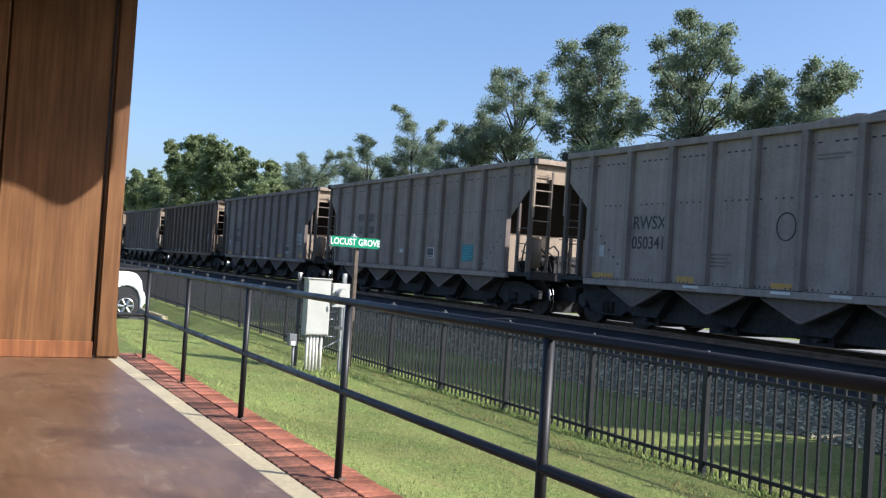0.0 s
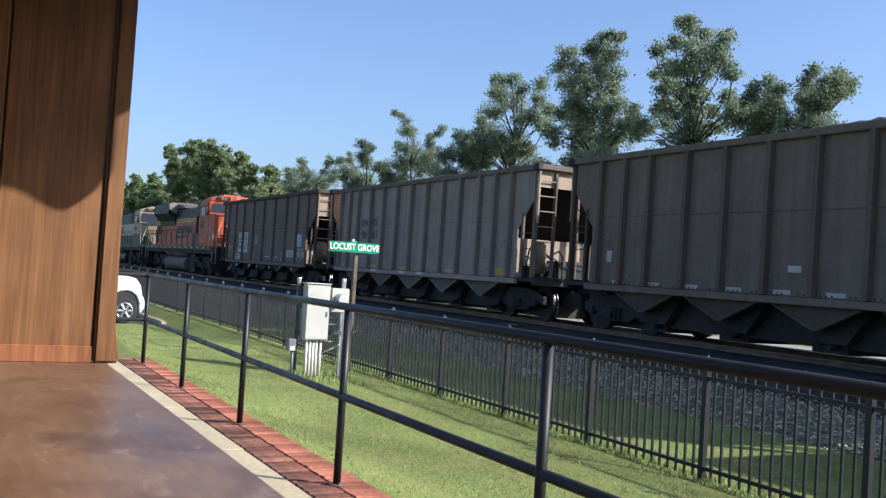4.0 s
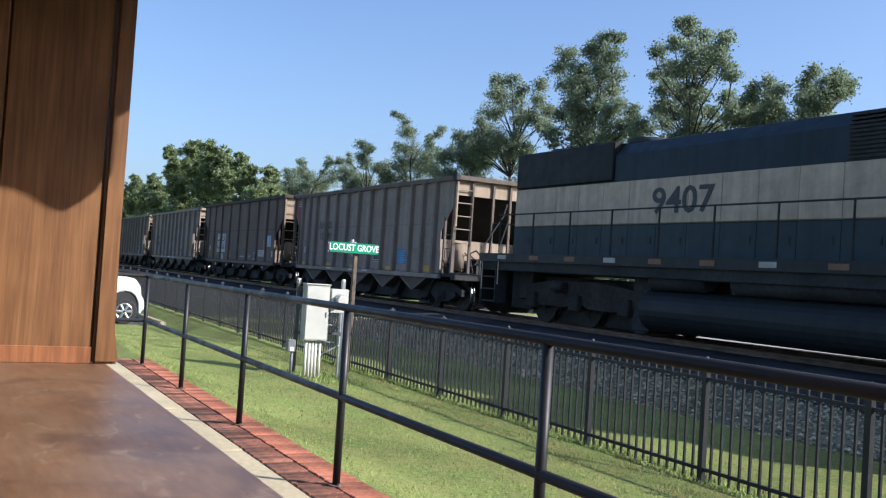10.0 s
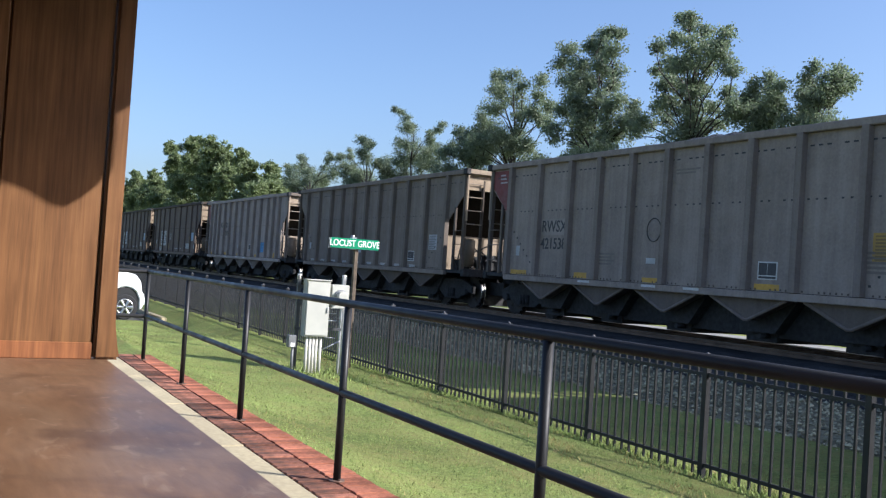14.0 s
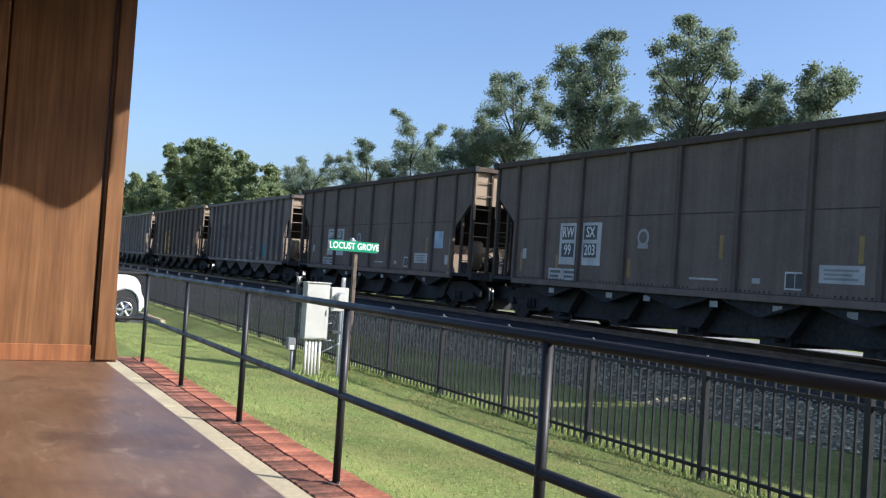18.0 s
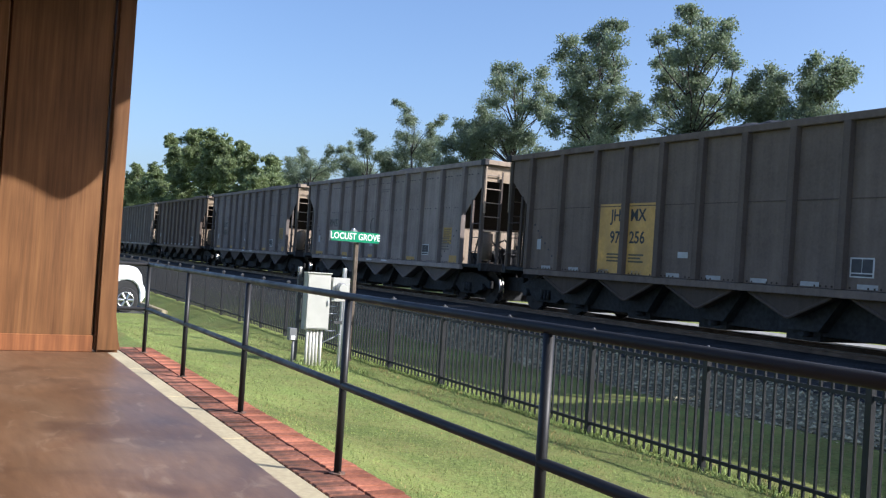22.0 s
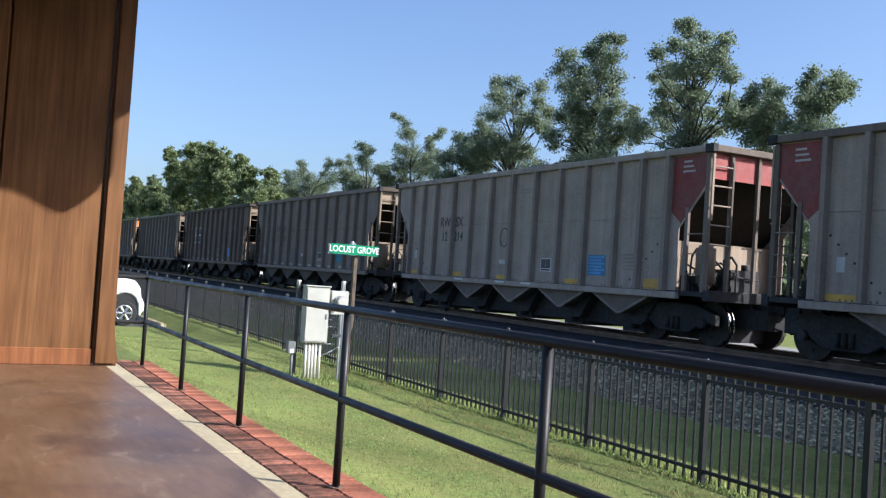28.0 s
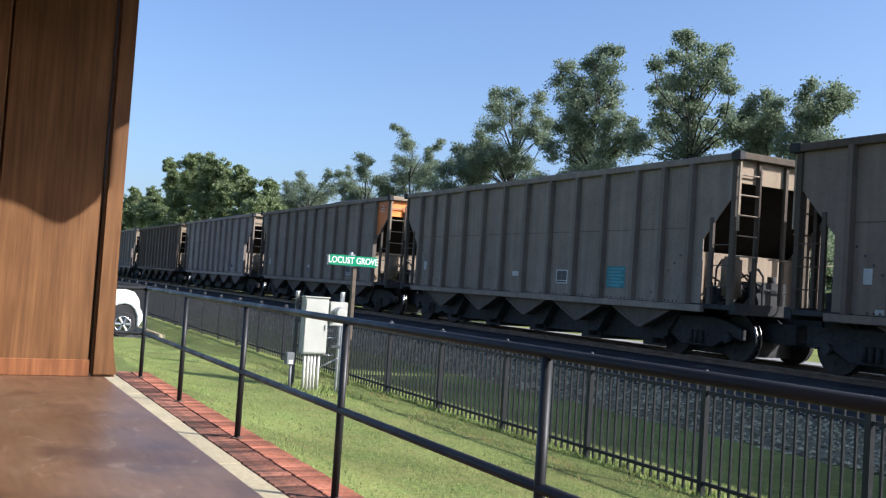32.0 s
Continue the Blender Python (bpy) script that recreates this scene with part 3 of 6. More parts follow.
# ---- utility pedestal and sign ----
def utility():
    root = thing("utility_stand", None, None, "pale grey electric cabinet and meter on steel posts, white conduits below", "electrical box")
    x = -13.4
    gz = ground_z(x, 5.0)
    cab = part("cabinet", shape(lambda bm: box(bm, x - 0.16, x, 4.715, 5.09, 0.22, 1.06), 0.008, 2), M_BOX, root)
    part("cabinet_door", shape(lambda bm: box(bm, x + 0.001, x + 0.014, 4.73, 5.075, 0.24, 1.03), 0.004, 2), M_BOX, cab)
    part("rain_lip", shape(lambda bm: box(bm, x - 0.17, x + 0.022, 4.705, 5.10, 1.055, 1.072), 0.004), M_BOX, cab)
    part("latch", shape(lambda bm: box(bm, x + 0.012, x + 0.03, 5.04, 5.06, 0.58, 0.66), 0.003), M_GALV, cab)
    met = part("meter_box", shape(lambda bm: box(bm, x - 0.12, x + 0.0, 5.115, 5.395, 0.65, 1.01), 0.008, 2), M_BOX, root)
    part("meter_ring", shape(lambda bm: cyl(bm, (x, 5.25, 0.845), (x + 0.05, 5.25, 0.845), 0.092, 24)), M_GALV, met)
    part("meter_dial", shape(lambda bm: cyl(bm, (x + 0.05, 5.25, 0.845), (x + 0.12, 5.25, 0.845), 0.08, 24, 0.07), 0.006, 2), M_BOX, met)
    for y, top in ((4.66, 1.12), (5.375, 1.14)):
        part("strut_post", shape(lambda bm: box(bm, x - 0.23, x - 0.17, y - 0.025, y + 0.025, gz - 0.1, top)), M_DARKGALV if y < 5 else M_GALV, root)
        part("post_cap", shape(lambda bm: cyl(bm, (x - 0.2, y, top - 0.06), (x - 0.2, y, top + 0.02), 0.033, 10)), M_PVC, root)
    for z in (0.95, 0.70, 0.33):
        part("cross_strut", shape(lambda bm: box(bm, x - 0.175, x - 0.155, 4.62, 5.42, z - 0.02, z + 0.02)), M_DARKGALV, root)
    for k, y in enumerate((4.79, 4.845, 4.895, 4.945, 5.01)):
        part("conduit", shape(lambda bm: cyl(bm, (x - 0.07, y, gz - 0.05), (x - 0.07, y, 0.23), 0.0215, 12)), M_PVC, root)
    part("meter_conduit", shape(lambda bm: cyl(bm, (x - 0.02, 5.345, gz - 0.05), (x - 0.02, 5.345, 0.66), 0.03, 12)), M_PVC, root)
    for z in (0.57, 0.46, 0.20):
        part("pipe_nipple", shape(lambda bm: pipe(bm, [(x - 0.12, 5.09, z), (x - 0.12, 5.26, z)], 0.010, 8)), M_GALV, root)
    part("brace", shape(lambda bm: pipe(bm, [(x - 0.1, 5.05, 0.02), (x - 0.1, 5.33, 0.16)], 0.012, 8)), M_GALV, root)
    sm = part("junction_box", shape(lambda bm: box(bm, x - 0.17, x - 0.05, 4.51, 4.625, 0.05, 0.23), 0.006), M_JUNCTION, root)
    part("junction_label", shape(lambda bm: box(bm, x - 0.049, x - 0.046, 4.54, 4.60, 0.06, 0.12)), M_WHITE, sm)
    part("junction_pipe", shape(lambda bm: cyl(bm, (x - 0.1, 4.59, gz - 0.05), (x - 0.1, 4.59, 0.06), 0.02, 10)), M_JUNCTION, root)


def street_sign():
    root = thing("name_sign", None, None, "green station name sign with white letters on a weathered wooden post", "sign")
    x, yc = -14.98, 6.13
    part("post", shape(lambda bm: box(bm, x - 0.12, x - 0.05, yc - 0.035, yc + 0.035, -0.55, 1.60), 0.01), M_POST, root)
    part("top_bracket", shape(lambda bm: (cyl(bm, (x - 0.1, yc - 0.064, 1.79), (x - 0.1, yc - 0.064, 1.835), 0.032, 10), box(bm, x - 0.12, x - 0.02, yc - 0.107, yc - 0.021, 1.59, 1.80))), M_GALV, root)
    board = part("sign_board", shape(lambda bm: box(bm, x - 0.006, x, 5.639, 6.511, 1.604, 1.775)), M_SIGN, root)
    face = Matrix.Translation((x + 0.002, 6.072, 1.688)) @ Matrix(((0, 0, 1, 0), (1, 0, 0, 0), (0, 1, 0, 0), (0, 0, 0, 1)))
    lettering("LOCUST GROVE", 0.112, M_WHITE, board, face, bold=0.0016, wide=0.80)
    part("back_board", shape(lambda bm: box(bm, x - 0.024, x - 0.018, 5.607, 6.474, 1.597, 1.768)), M_GALV, root)


# ---- white pickup at the kerb, nose towards the line ----
def pickup():
    root = thing("pickup_truck", None, None, "white pickup truck parked with its nose to the kerb", "truck")
    side = [(-2.35, 0.42), (-2.35, 1.12), (-0.9, 1.18), (-0.75, 1.78), (-0.3, 1.92), (0.75, 1.90), (1.40, 1.42), (2.15, 1.38), (2.56, 1.28), (2.70, 1.08), (2.74, 0.82), (2.82, 0.70), (2.82, 0.48), (2.74, 0.30), (2.68, 0.30), (2.67, 0.60), (2.59, 0.79), (2.46, 0.90), (2.29, 0.93), (2.11, 0.90), (1.97, 0.79), (1.89, 0.60), (1.88, 0.34),
            (-1.3, 0.34), (-1.32, 0.60), (-1.42, 0.79), (-1.58, 0.90), (-1.75, 0.93), (-1.92, 0.90), (-2.06, 0.79), (-2.16, 0.60), (-2.2, 0.42)]
    part("body", shape(lambda bm: prism(bm, side, "y", -0.98, 0.98), 0.03, 3), M_WHITEPAINT, root)
    for c in (2.27, -1.75):
        part("wheel_well", shape(lambda bm: box(bm, c - 0.4, c + 0.38, -0.93, 0.93, 0.36, 0.90)), M_DARKTRIM, root)
    part("side_window", shape(lambda bm: prism(bm, [(-0.62, 1.18), (-0.5, 1.7), (0.62, 1.72), (1.1, 1.22)], "y", -0.992, 0.992)), M_GLASS, root)
    part("bumper", shape(lambda bm: box(bm, 2.78, 2.85, -0.86, 0.86, 0.40, 0.66), 0.03, 2), M_WHITEPAINT, root)
    part("headlight", shape(lambda bm: box(bm, 2.52, 2.70, -0.95, -0.66, 0.82, 1.0), 0.03), M_LAMP, root)
    part("headlight", shape(lambda bm: box(bm, 2.52, 2.70, 0.66, 0.95, 0.82, 1.0), 0.03), M_LAMP, root)
    part("underside", shape(lambda bm: box(bm, -2.2, 2.6, -0.8, 0.8, 0.25, 0.45)), M_DARKTRIM, root)
    for x in (2.29, -1.75):
        for s in (-1, 1):
            y = s * 0.87
            w = part("wheel", shape(lambda bm: cyl(bm, (x, y - 0.12, 0.355), (x, y + 0.12, 0.355), 0.355, 32), 0.02, 2), M_TYRE, root)
            part("rim", shape(lambda bm: cyl(bm, (x, y + s * 0.115, 0.355), (x, y + s * 0.128, 0.355), 0.225, 28)), M_DARKTRIM, w)
            for k in range(6):
                a = k * math.pi / 3
                c, sn = math.cos(a), math.sin(a)
                part("spoke", shape(lambda bm: cyl(bm, (x + c * 0.03, y + s * 0.14, 0.355 + sn * 0.03), (x + c * 0.21, y + s * 0.134, 0.355 + sn * 0.21), 0.03, 6, 0.045)), M_RIM, w)
            part("rim_ring", shape(lambda bm: pipe(bm, [(x + 0.22 * math.cos(i * 0.2618), y + s * 0.132, 0.355 + 0.22 * math.sin(i * 0.2618)) for i in range(25)], 0.014, 6)), M_RIM, w)
    root.matrix_world = pose(-28.95, 2.19, -0.588, 0, 0, 90)


# ---- trees ----
def tree(x, y, h, blobs, seed, leaf, density=1.0, size=0.24, label="tall leafy broadleaf tree in summer green", trunk_r=0.28):
    """Trunk with limbs to each clump; blobs are (dx along the row, dy, height, radius) of the crown's clumps."""
    rng = np.random.default_rng(seed)
    root = thing("tree", None, None, label, "tree", "trees beyond the track", m=Matrix.Translation((x, y, -0.2)))
    tk = bmesh.new()
    px, r = Vector((0, 0, -0.2)), trunk_r
    stem = [px]
    for k in range(1, 7):
        q = Vector((rng.normal(0, 0.15), rng.normal(0, 0.15), h * 0.13 * k))
        cyl(tk, px, q, r, 8, r * 0.84)
        px, r = q, r * 0.84
        stem.append(q)
    for bx, by, bz, br in blobs:
        a = min(stem, key=lambda s: abs(s.z - max(1.0, bz * 0.78)))
        b = Vector((bx, by, bz))
        mid = a.lerp(b, 0.5) + Vector((rng.normal(0, 0.3), rng.normal(0, 0.3), 0.2))
        cyl(tk, a, mid, trunk_r * 0.26, 6, trunk_r * 0.16)
        cyl(tk, mid, b, trunk_r * 0.16, 6, trunk_r * 0.05)
        for _ in range(5):
            d = Vector(rng.normal(0, 1, 3)).normalized()
            cyl(tk, mid.lerp(b, rng.uniform(0.2, 1)), b + d * br * rng.uniform(0.6, 1.0), trunk_r * 0.09, 5, trunk_r * 0.03)
    part("trunk", tk, M_BARK, root)
    vs = []
    ragged = []
    for bx, by, bz, br in blobs:  # each limb's clump breaks up into smaller ones
        for _ in range(7):
            q = rng.normal(0, 1, 3)
            q *= br * rng.uniform(0.15, 0.72) / np.linalg.norm(q)
            ragged.append((bx + q[0], by + q[1], bz + q[2], br * rng.uniform(0.40, 0.70)))
    for bx, by, bz, br in ragged:
        # twig sprays spread through the clump, with gaps between them
        k = int(7 * br * br * density) + 2
        d = rng.normal(0, 1, (k, 3))
        d /= np.linalg.norm(d, axis=1)[:, None]
        cen = np.array((bx, by, bz)) + d * (br * (0.15 + 1.1 * rng.uniform(0, 1, (k, 1)) ** 0.6)) * (1, 1, 0.95)
        for c in cen:
            m = rng.integers(24, 60)
            pts = c + rng.normal(0, 0.15 + 0.05 * br, (m, 3)) * (1.15, 1.15, 0.8)
            a = rng.normal(0, 1, (m, 3))
            a /= np.linalg.norm(a, axis=1)[:, None]
            b = np.cross(a, rng.normal(0, 1, (m, 3)))
            b /= np.linalg.norm(b, axis=1)[:, None]
            s = size * rng.uniform(0.5, 1.15, (m, 1))
            vs.append(np.stack((pts - a * s, pts + b * s * 0.72, pts + a * s, pts - b * s * 0.72), 1).reshape(-1, 3))
    vs = np.concatenate(vs)
    faces = np.arange(len(vs)).reshape(-1, 4)
    part("crown", from_arrays("crown", vs.tolist(), faces.tolist(), leaf), None, root)
    return root


def clumps(h, w, n, seed, low=0.3, r=1.5):
    """A ragged crown: n clumps of uneven size between low * h and h, on a few leaning limbs."""
    rng = np.random.default_rng(seed)
    out = []
    limbs = [(rng.uniform(0, 6.283), rng.uniform(0.55, 1.0), rng.uniform(0.72, 1.0)) for _ in range(6)]
    for i in range(n):
        a, reach, tall = limbs[i % 6]
        f = rng.uniform(0, 1) ** 0.85
        z = h * (low + (tall - low) * f) - r * 0.4
        wide = w * 0.5 * reach * math.sin(math.pi * (0.22 + 0.66 * f)) ** 0.7
        d = wide * rng.uniform(0.25, 1.0)
        a += rng.normal(0, 0.5)
        out.append((math.cos(a) * d, math.sin(a) * d, z, r * rng.uniform(0.5, 1.25)))
    out.append((0, 0, h - r * 0.8, r * 0.8))
    out.append((rng.normal(0, w * 0.08), 0, h - r * 2.0, r))
    return out


# ---- train ----


def wheelset(parent, x, r, gauge=0.755):
    """An axle with two wheels, its origin on the axle so that it can roll."""
    ob = part("wheelset", shape(lambda bm: (cyl(bm, (0, -0.95, 0), (0, 0.95, 0), 0.08, 8),
                                            cyl(bm, (0, -gauge - 0.06, 0), (0, -gauge + 0.05, 0), r, 28), cyl(bm, (0, gauge - 0.05, 0), (0, gauge + 0.06, 0), r, 28),
                                            cyl(bm, (0, -gauge + 0.05, 0), (0, -gauge + 0.085, 0), r + 0.03, 28), cyl(bm, (0, gauge - 0.085, 0), (0, gauge - 0.05, 0), r + 0.03, 28),
                                            cyl(bm, (0, -gauge - 0.10, 0), (0, -gauge - 0.06, 0), 0.14, 14),
                                            [cyl(bm, (0.27 * math.cos(k * 1.2566), -gauge - 0.075, 0.27 * math.sin(k * 1.2566)), (0.27 * math.cos(k * 1.2566), -gauge - 0.06, 0.27 * math.sin(k * 1.2566)), 0.05, 8) for k in range(5)])), M_RUSTWHEEL, parent)
    ob.data.materials.append(M_STEEL)
    for f in ob.data.polygons:  # polished treads
        if math.hypot(f.center.x, f.center.z) > r * 0.9 and abs(f.normal.y) < 0.3:
            f.material_index = 1
    ob.location = (x, 0, r)
    return ob


def freight_truck(parent, x):
    t = part("truck", shape(lambda bm: box(bm, x - 0.22, x + 0.22, -1.05, 1.05, 0.55, 0.86), 0.03), M_UNDER, parent)
    for s in (-1, 1):
        y = s * 1.0
        prof = [(x - 1.22, 0.42), (x - 1.22, 0.64), (x - 0.95, 0.74), (x - 0.5, 0.84), (x + 0.5, 0.84), (x + 0.95, 0.74), (x + 1.22, 0.64), (x + 1.22, 0.42), (x + 0.92, 0.50), (x + 0.45, 0.24), (x - 0.45, 0.24), (x - 0.92, 0.50)]
        f = part("side_frame", shape(lambda bm: prism(bm, prof, "y", y - 0.07, y + 0.07), 0.02), M_UNDER, t)
        for k in (-0.15, 0.0, 0.15):
            part("spring", shape(lambda bm: cyl(bm, (x + k, y + s * 0.09, 0.30), (x + k, y + s * 0.09, 0.56), 0.055, 8)), M_UNDER, t)
        for w in (-0.89, 0.89):
            part("bearing_cap", shape(lambda bm: cyl(bm, (x + w, y, 0.457), (x + w, y + s * 0.16, 0.457), 0.10, 12)), M_UNDER, t)
    for w in (-0.89, 0.89):
        wheelset(t, x + w, 0.457)
    return t


def coupler(parent, x, s):
    part("coupler", shape(lambda bm: (box(bm, min(x, x + s * 0.62), max(x, x + s * 0.62), -0.09, 0.09, 0.80, 0.98), box(bm, min(x + s * 0.5, x + s * 0.8), max(x + s * 0.5, x + s * 0.8), -0.16, 0.14, 0.76, 1.02))), M_UNDER, parent)
    part("air_hose", shape(lambda bm: pipe(bm, [(x + s * 0.1, -0.35, 0.85), (x + s * 0.45, -0.33, 0.55), (x + s * 0.75, -0.1, 0.42)], 0.03, 6)), M_UNDER, parent)


def hopper(style):
    """An open-top coal hopper with 5 bays. Origin on the rail top at mid-length, +x ahead.
    style: ribs on each side, their width and depth, top height, cut inset, number of chutes, chute depth."""
    n_rib, rib_w, rib_d, top, inset, chute_z, plate_h, cut_z = style
    L, W, sill = 7.3, 1.5, 1.08
    root = thing("hopper_car", None, None, "open-top steel coal hopper car", "freight car", "train cars")
    for s in (-1, 1):
        y = s * W
        side = [(-L + inset, sill), (L - inset, sill), (L - inset, cut_z), (L - 0.08, cut_z + 0.85), (L - 0.02, top - plate_h), (L - 0.02, top), (-L + 0.02, top), (-L + 0.02, top - plate_h), (-L + 0.08, cut_z + 0.85), (-L + inset, cut_z)]
        part("side_sheet", shape(lambda bm: prism(bm, side, "y", y - 0.012, y + 0.012)), M_PAINT, root)
        part("top_chord", shape(lambda bm: box(bm, -L, L, y - 0.07 + s * 0.04, y + 0.07 + s * 0.04, top - 0.02, top + 0.12), 0.015), M_PAINT, root)
        part("side_sill", shape(lambda bm: (box(bm, -L + inset - 0.1, L - inset + 0.1, y - 0.03, y + 0.1 if s > 0 else y + 0.03, sill - 0.15, sill - 0.01) if s > 0 else box(bm, -L + inset - 0.1, L - inset + 0.1, y - 0.1, y + 0.03, sill - 0.15, sill - 0.01)), 0.012), M_PAINT, root)
        for k in range(n_rib):
            x = -L + inset + 0.25 + (2 * (L - inset) - 0.5) * k / (n_rib - 1)
            if n_rib == 13:
                x = (-6.12, -5.28, -4.42, -3.28, -2.2, -1.1, 0, 1.1, 2.2, 3.28, 4.42, 5.28, 6.12)[k]
            if n_rib == 11:
                x = (-6.2, -4.82, -3.47, -2.33, -1.17, 0, 1.17, 2.33, 3.47, 4.82, 6.2)[k]
            if n_rib == 9:
                x = (-6.2, -4.86, -3.38, -1.69, 0, 1.69, 3.38, 4.86, 6.2)[k]
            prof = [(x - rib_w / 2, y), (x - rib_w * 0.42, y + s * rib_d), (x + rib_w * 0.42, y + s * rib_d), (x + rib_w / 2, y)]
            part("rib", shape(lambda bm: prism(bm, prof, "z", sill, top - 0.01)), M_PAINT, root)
    for e in (-1, 1):
        xs = sorted((e * (L - 0.02), e * (L - 0.06)))
        part("end_chord", shape(lambda bm: box(bm, *sorted((e * L - e * 0.06, e * L + e * 0.13)), -W - 0.1, W + 0.1, top - 0.01, top + 0.125), 0.012), M_PAINT, root)
        for s in (-1, 1):
            part("corner_casting", shape(lambda bm: box(bm, *sorted((e * (L - 0.10), e * (L + 0.134))), *sorted((s * (W - 0.02), s * (W + 0.125))), top - 0.03, top + 0.14), 0.012), M_UNDER, root)
        part("end_plate", shape(lambda bm: box(bm, xs[0], xs[1], -W, W, top - plate_h, top)), M_PAINT, root)
        sl = [(e * (L - 0.08), top - plate_h + 0.02), (e * (L - 0.10), top - plate_h + 0.10), (e * 4.7, 1.22), (e * 4.8, 1.12)]
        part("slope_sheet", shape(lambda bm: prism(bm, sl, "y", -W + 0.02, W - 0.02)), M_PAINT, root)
        part("end_bulkhead", shape(lambda bm: box(bm, e * (L - inset - 0.35) - 0.02, e * (L - inset - 0.35) + 0.02, -W + 0.05, W - 0.05, 1.05, 2.15)), M_PAINT, root)
        part("end_platform", shape(lambda bm: box(bm, *sorted((e * (L - 1.3), e * (L + 0.12))), -W - 0.02, W + 0.02, 1.0, 1.10), 0.01), M_UNDER, root)
        part("end_beam", shape(lambda bm: box(bm, *sorted((e * (L - 0.02), e * (L + 0.14))), -W - 0.05, W + 0.05, 0.92, 1.14), 0.01), M_UNDER, root)
        for y in (-W, -W + 0.52, -0.25, 0.35, W):
            w = 0.05 if abs(y) > 1.2 else 0.035
            high = top - 0.02 if abs(y) > 1.2 or n_rib == 13 or y < -0.9 and n_rib == 9 else top - plate_h + 0.1 if y < -0.9 else 2.1
            xp = e * (L - 0.06) if abs(y) > 1.2 else e * (L + 0.012)
            part("end_post", shape(lambda bm: box(bm, xp - w, xp + w, y - w, y + w, 1.1, high)), M_PAINT, root)
        for s in (-1, 1):
            part("side_post", shape(lambda bm: box(bm, e * (L - 0.62) - 0.045, e * (L - 0.62) + 0.045, s * W - 0.03, s * W + 0.03, 1.1, cut_z + 0.42)), M_PAINT, root)
        for k in range(5):
            z = top - 0.30 - 0.39 * k
            part("ladder_rung", shape(lambda bm: cyl(bm, (e * (L + 0.05), -W, z), (e * (L + 0.05), -W + 0.52, z), 0.017, 6)), M_PAINT, root)
        part("inner_rail", shape(lambda bm: box(bm, *sorted((e * (L + 0.05), e * (L + 0.07))), -W + 0.50, -W + 0.545, top - 1.95, top - 0.18)), M_PAINT, root)
        part("ladder_rail", shape(lambda bm: box(bm, *sorted((e * (L + 0.03), e * (L + 0.07))), -W - 0.03, -W + 0.02, top - 1.38, top - 0.05)), M_PAINT, root)
        for y in (-0.62, 0.95):
            part("low_grab", shape(lambda bm: pipe(bm, [(e * (L + 0.02), y, 2.02), (e * (L + 0.09), y, 2.02), (e * (L + 0.09), y + 0.5, 2.02), (e * (L + 0.02), y + 0.5, 2.02)], 0.012, 5)), M_PAINT, root)
        for k in range(3):
            z = 1.45 + 0.40 * k
            part("grab_iron", shape(lambda bm: pipe(bm, [(e * (L - 0.58), -W - 0.02, z), (e * (L - 0.58), -W - 0.08, z), (e * (L - 0.06), -W - 0.08, z), (e * (L - 0.06), -W - 0.02, z)], 0.012, 5)), M_PAINT, root)
        coupler(root, e * (L - 0.02), e)
        freight_truck(root, e * 5.95)
    # brake gear on the leading end
    part("air_reservoir", shape(lambda bm: cyl(bm, (L - 0.48, -W + 0.42, 1.22), (L - 0.48, -W + 0.42, 2.05), 0.20, 14), 0.05, 2), M_PAINT, root)
    part("control_valve", shape(lambda bm: (box(bm, L - 1.0, L - 0.4, -0.45, 0.35, 1.12, 1.6), cyl(bm, (L - 0.5, 0.05, 1.5), (L - 0.5, 0.05, 1.72), 0.09, 10))), M_UNDER, root)
    part("brake_pipe", shape(lambda bm: (pipe(bm, [(L - 0.3, -0.75, 1.1), (L - 0.3, -0.75, 1.75), (L - 0.3, -0.55, 1.85), (L - 0.3, -0.40, 1.7), (L - 0.3, -0.40, 1.1)], 0.022, 6),
                                         pipe(bm, [(L - 0.35, -1.05, 1.6), (L - 0.35, -0.8, 1.72), (L - 0.35, -0.3, 1.45), (L - 0.35, 0.3, 1.4)], 0.018, 6))), M_UNDER, root)
    rng = random.Random(int(top * 10))
    for e in (-1, 1):
        for _ in range(7):
            x, y = e * (L - rng.uniform(0.15, 1.2)), rng.uniform(-1.35, 0.9)
            pts = [(x, y, 1.08)]
            for _ in range(3):
                pts.append((pts[-1][0] + rng.uniform(-0.18, 0.18), pts[-1][1] + rng.uniform(-0.25, 0.25), min(2.0, pts[-1][2] + rng.uniform(0.05, 0.38))))
            part("brake_line", shape(lambda bm: pipe(bm, pts, 0.022, 5)), M_UNDER, root)
        part("brake_cylinder", shape(lambda bm: (cyl(bm, (e * (L - 0.75), -0.9, 1.36), (e * (L - 0.75), -0.3, 1.36), 0.17, 12), box(bm, *sorted((e * (L - 0.95), e * (L - 0.55))), -1.3, -0.95, 1.1, 1.42))), M_UNDER, root)
    part("brake_wheel", shape(lambda bm: pipe(bm, [(-L - 0.12, 0.75 + 0.26 * math.cos(a * 0.5236), 2.3 + 0.26 * math.sin(a * 0.5236)) for a in range(13)] + [(-L - 0.12, 0.49, 2.3)], 0.016, 5)), M_UNDER, root)
    part("center_sill", shape(lambda bm: box(bm, -L + 0.1, L - 0.1, -0.2, 0.2, 0.78, 1.12)), M_UNDER, root)
    part("gate_shaft", shape(lambda bm: (box(bm, -5.0, 5.0, -0.12, 0.12, 0.16, 0.80), box(bm, -5.0, 5.0, -0.9, -0.8, 0.22, 0.9))), M_UNDER, root)
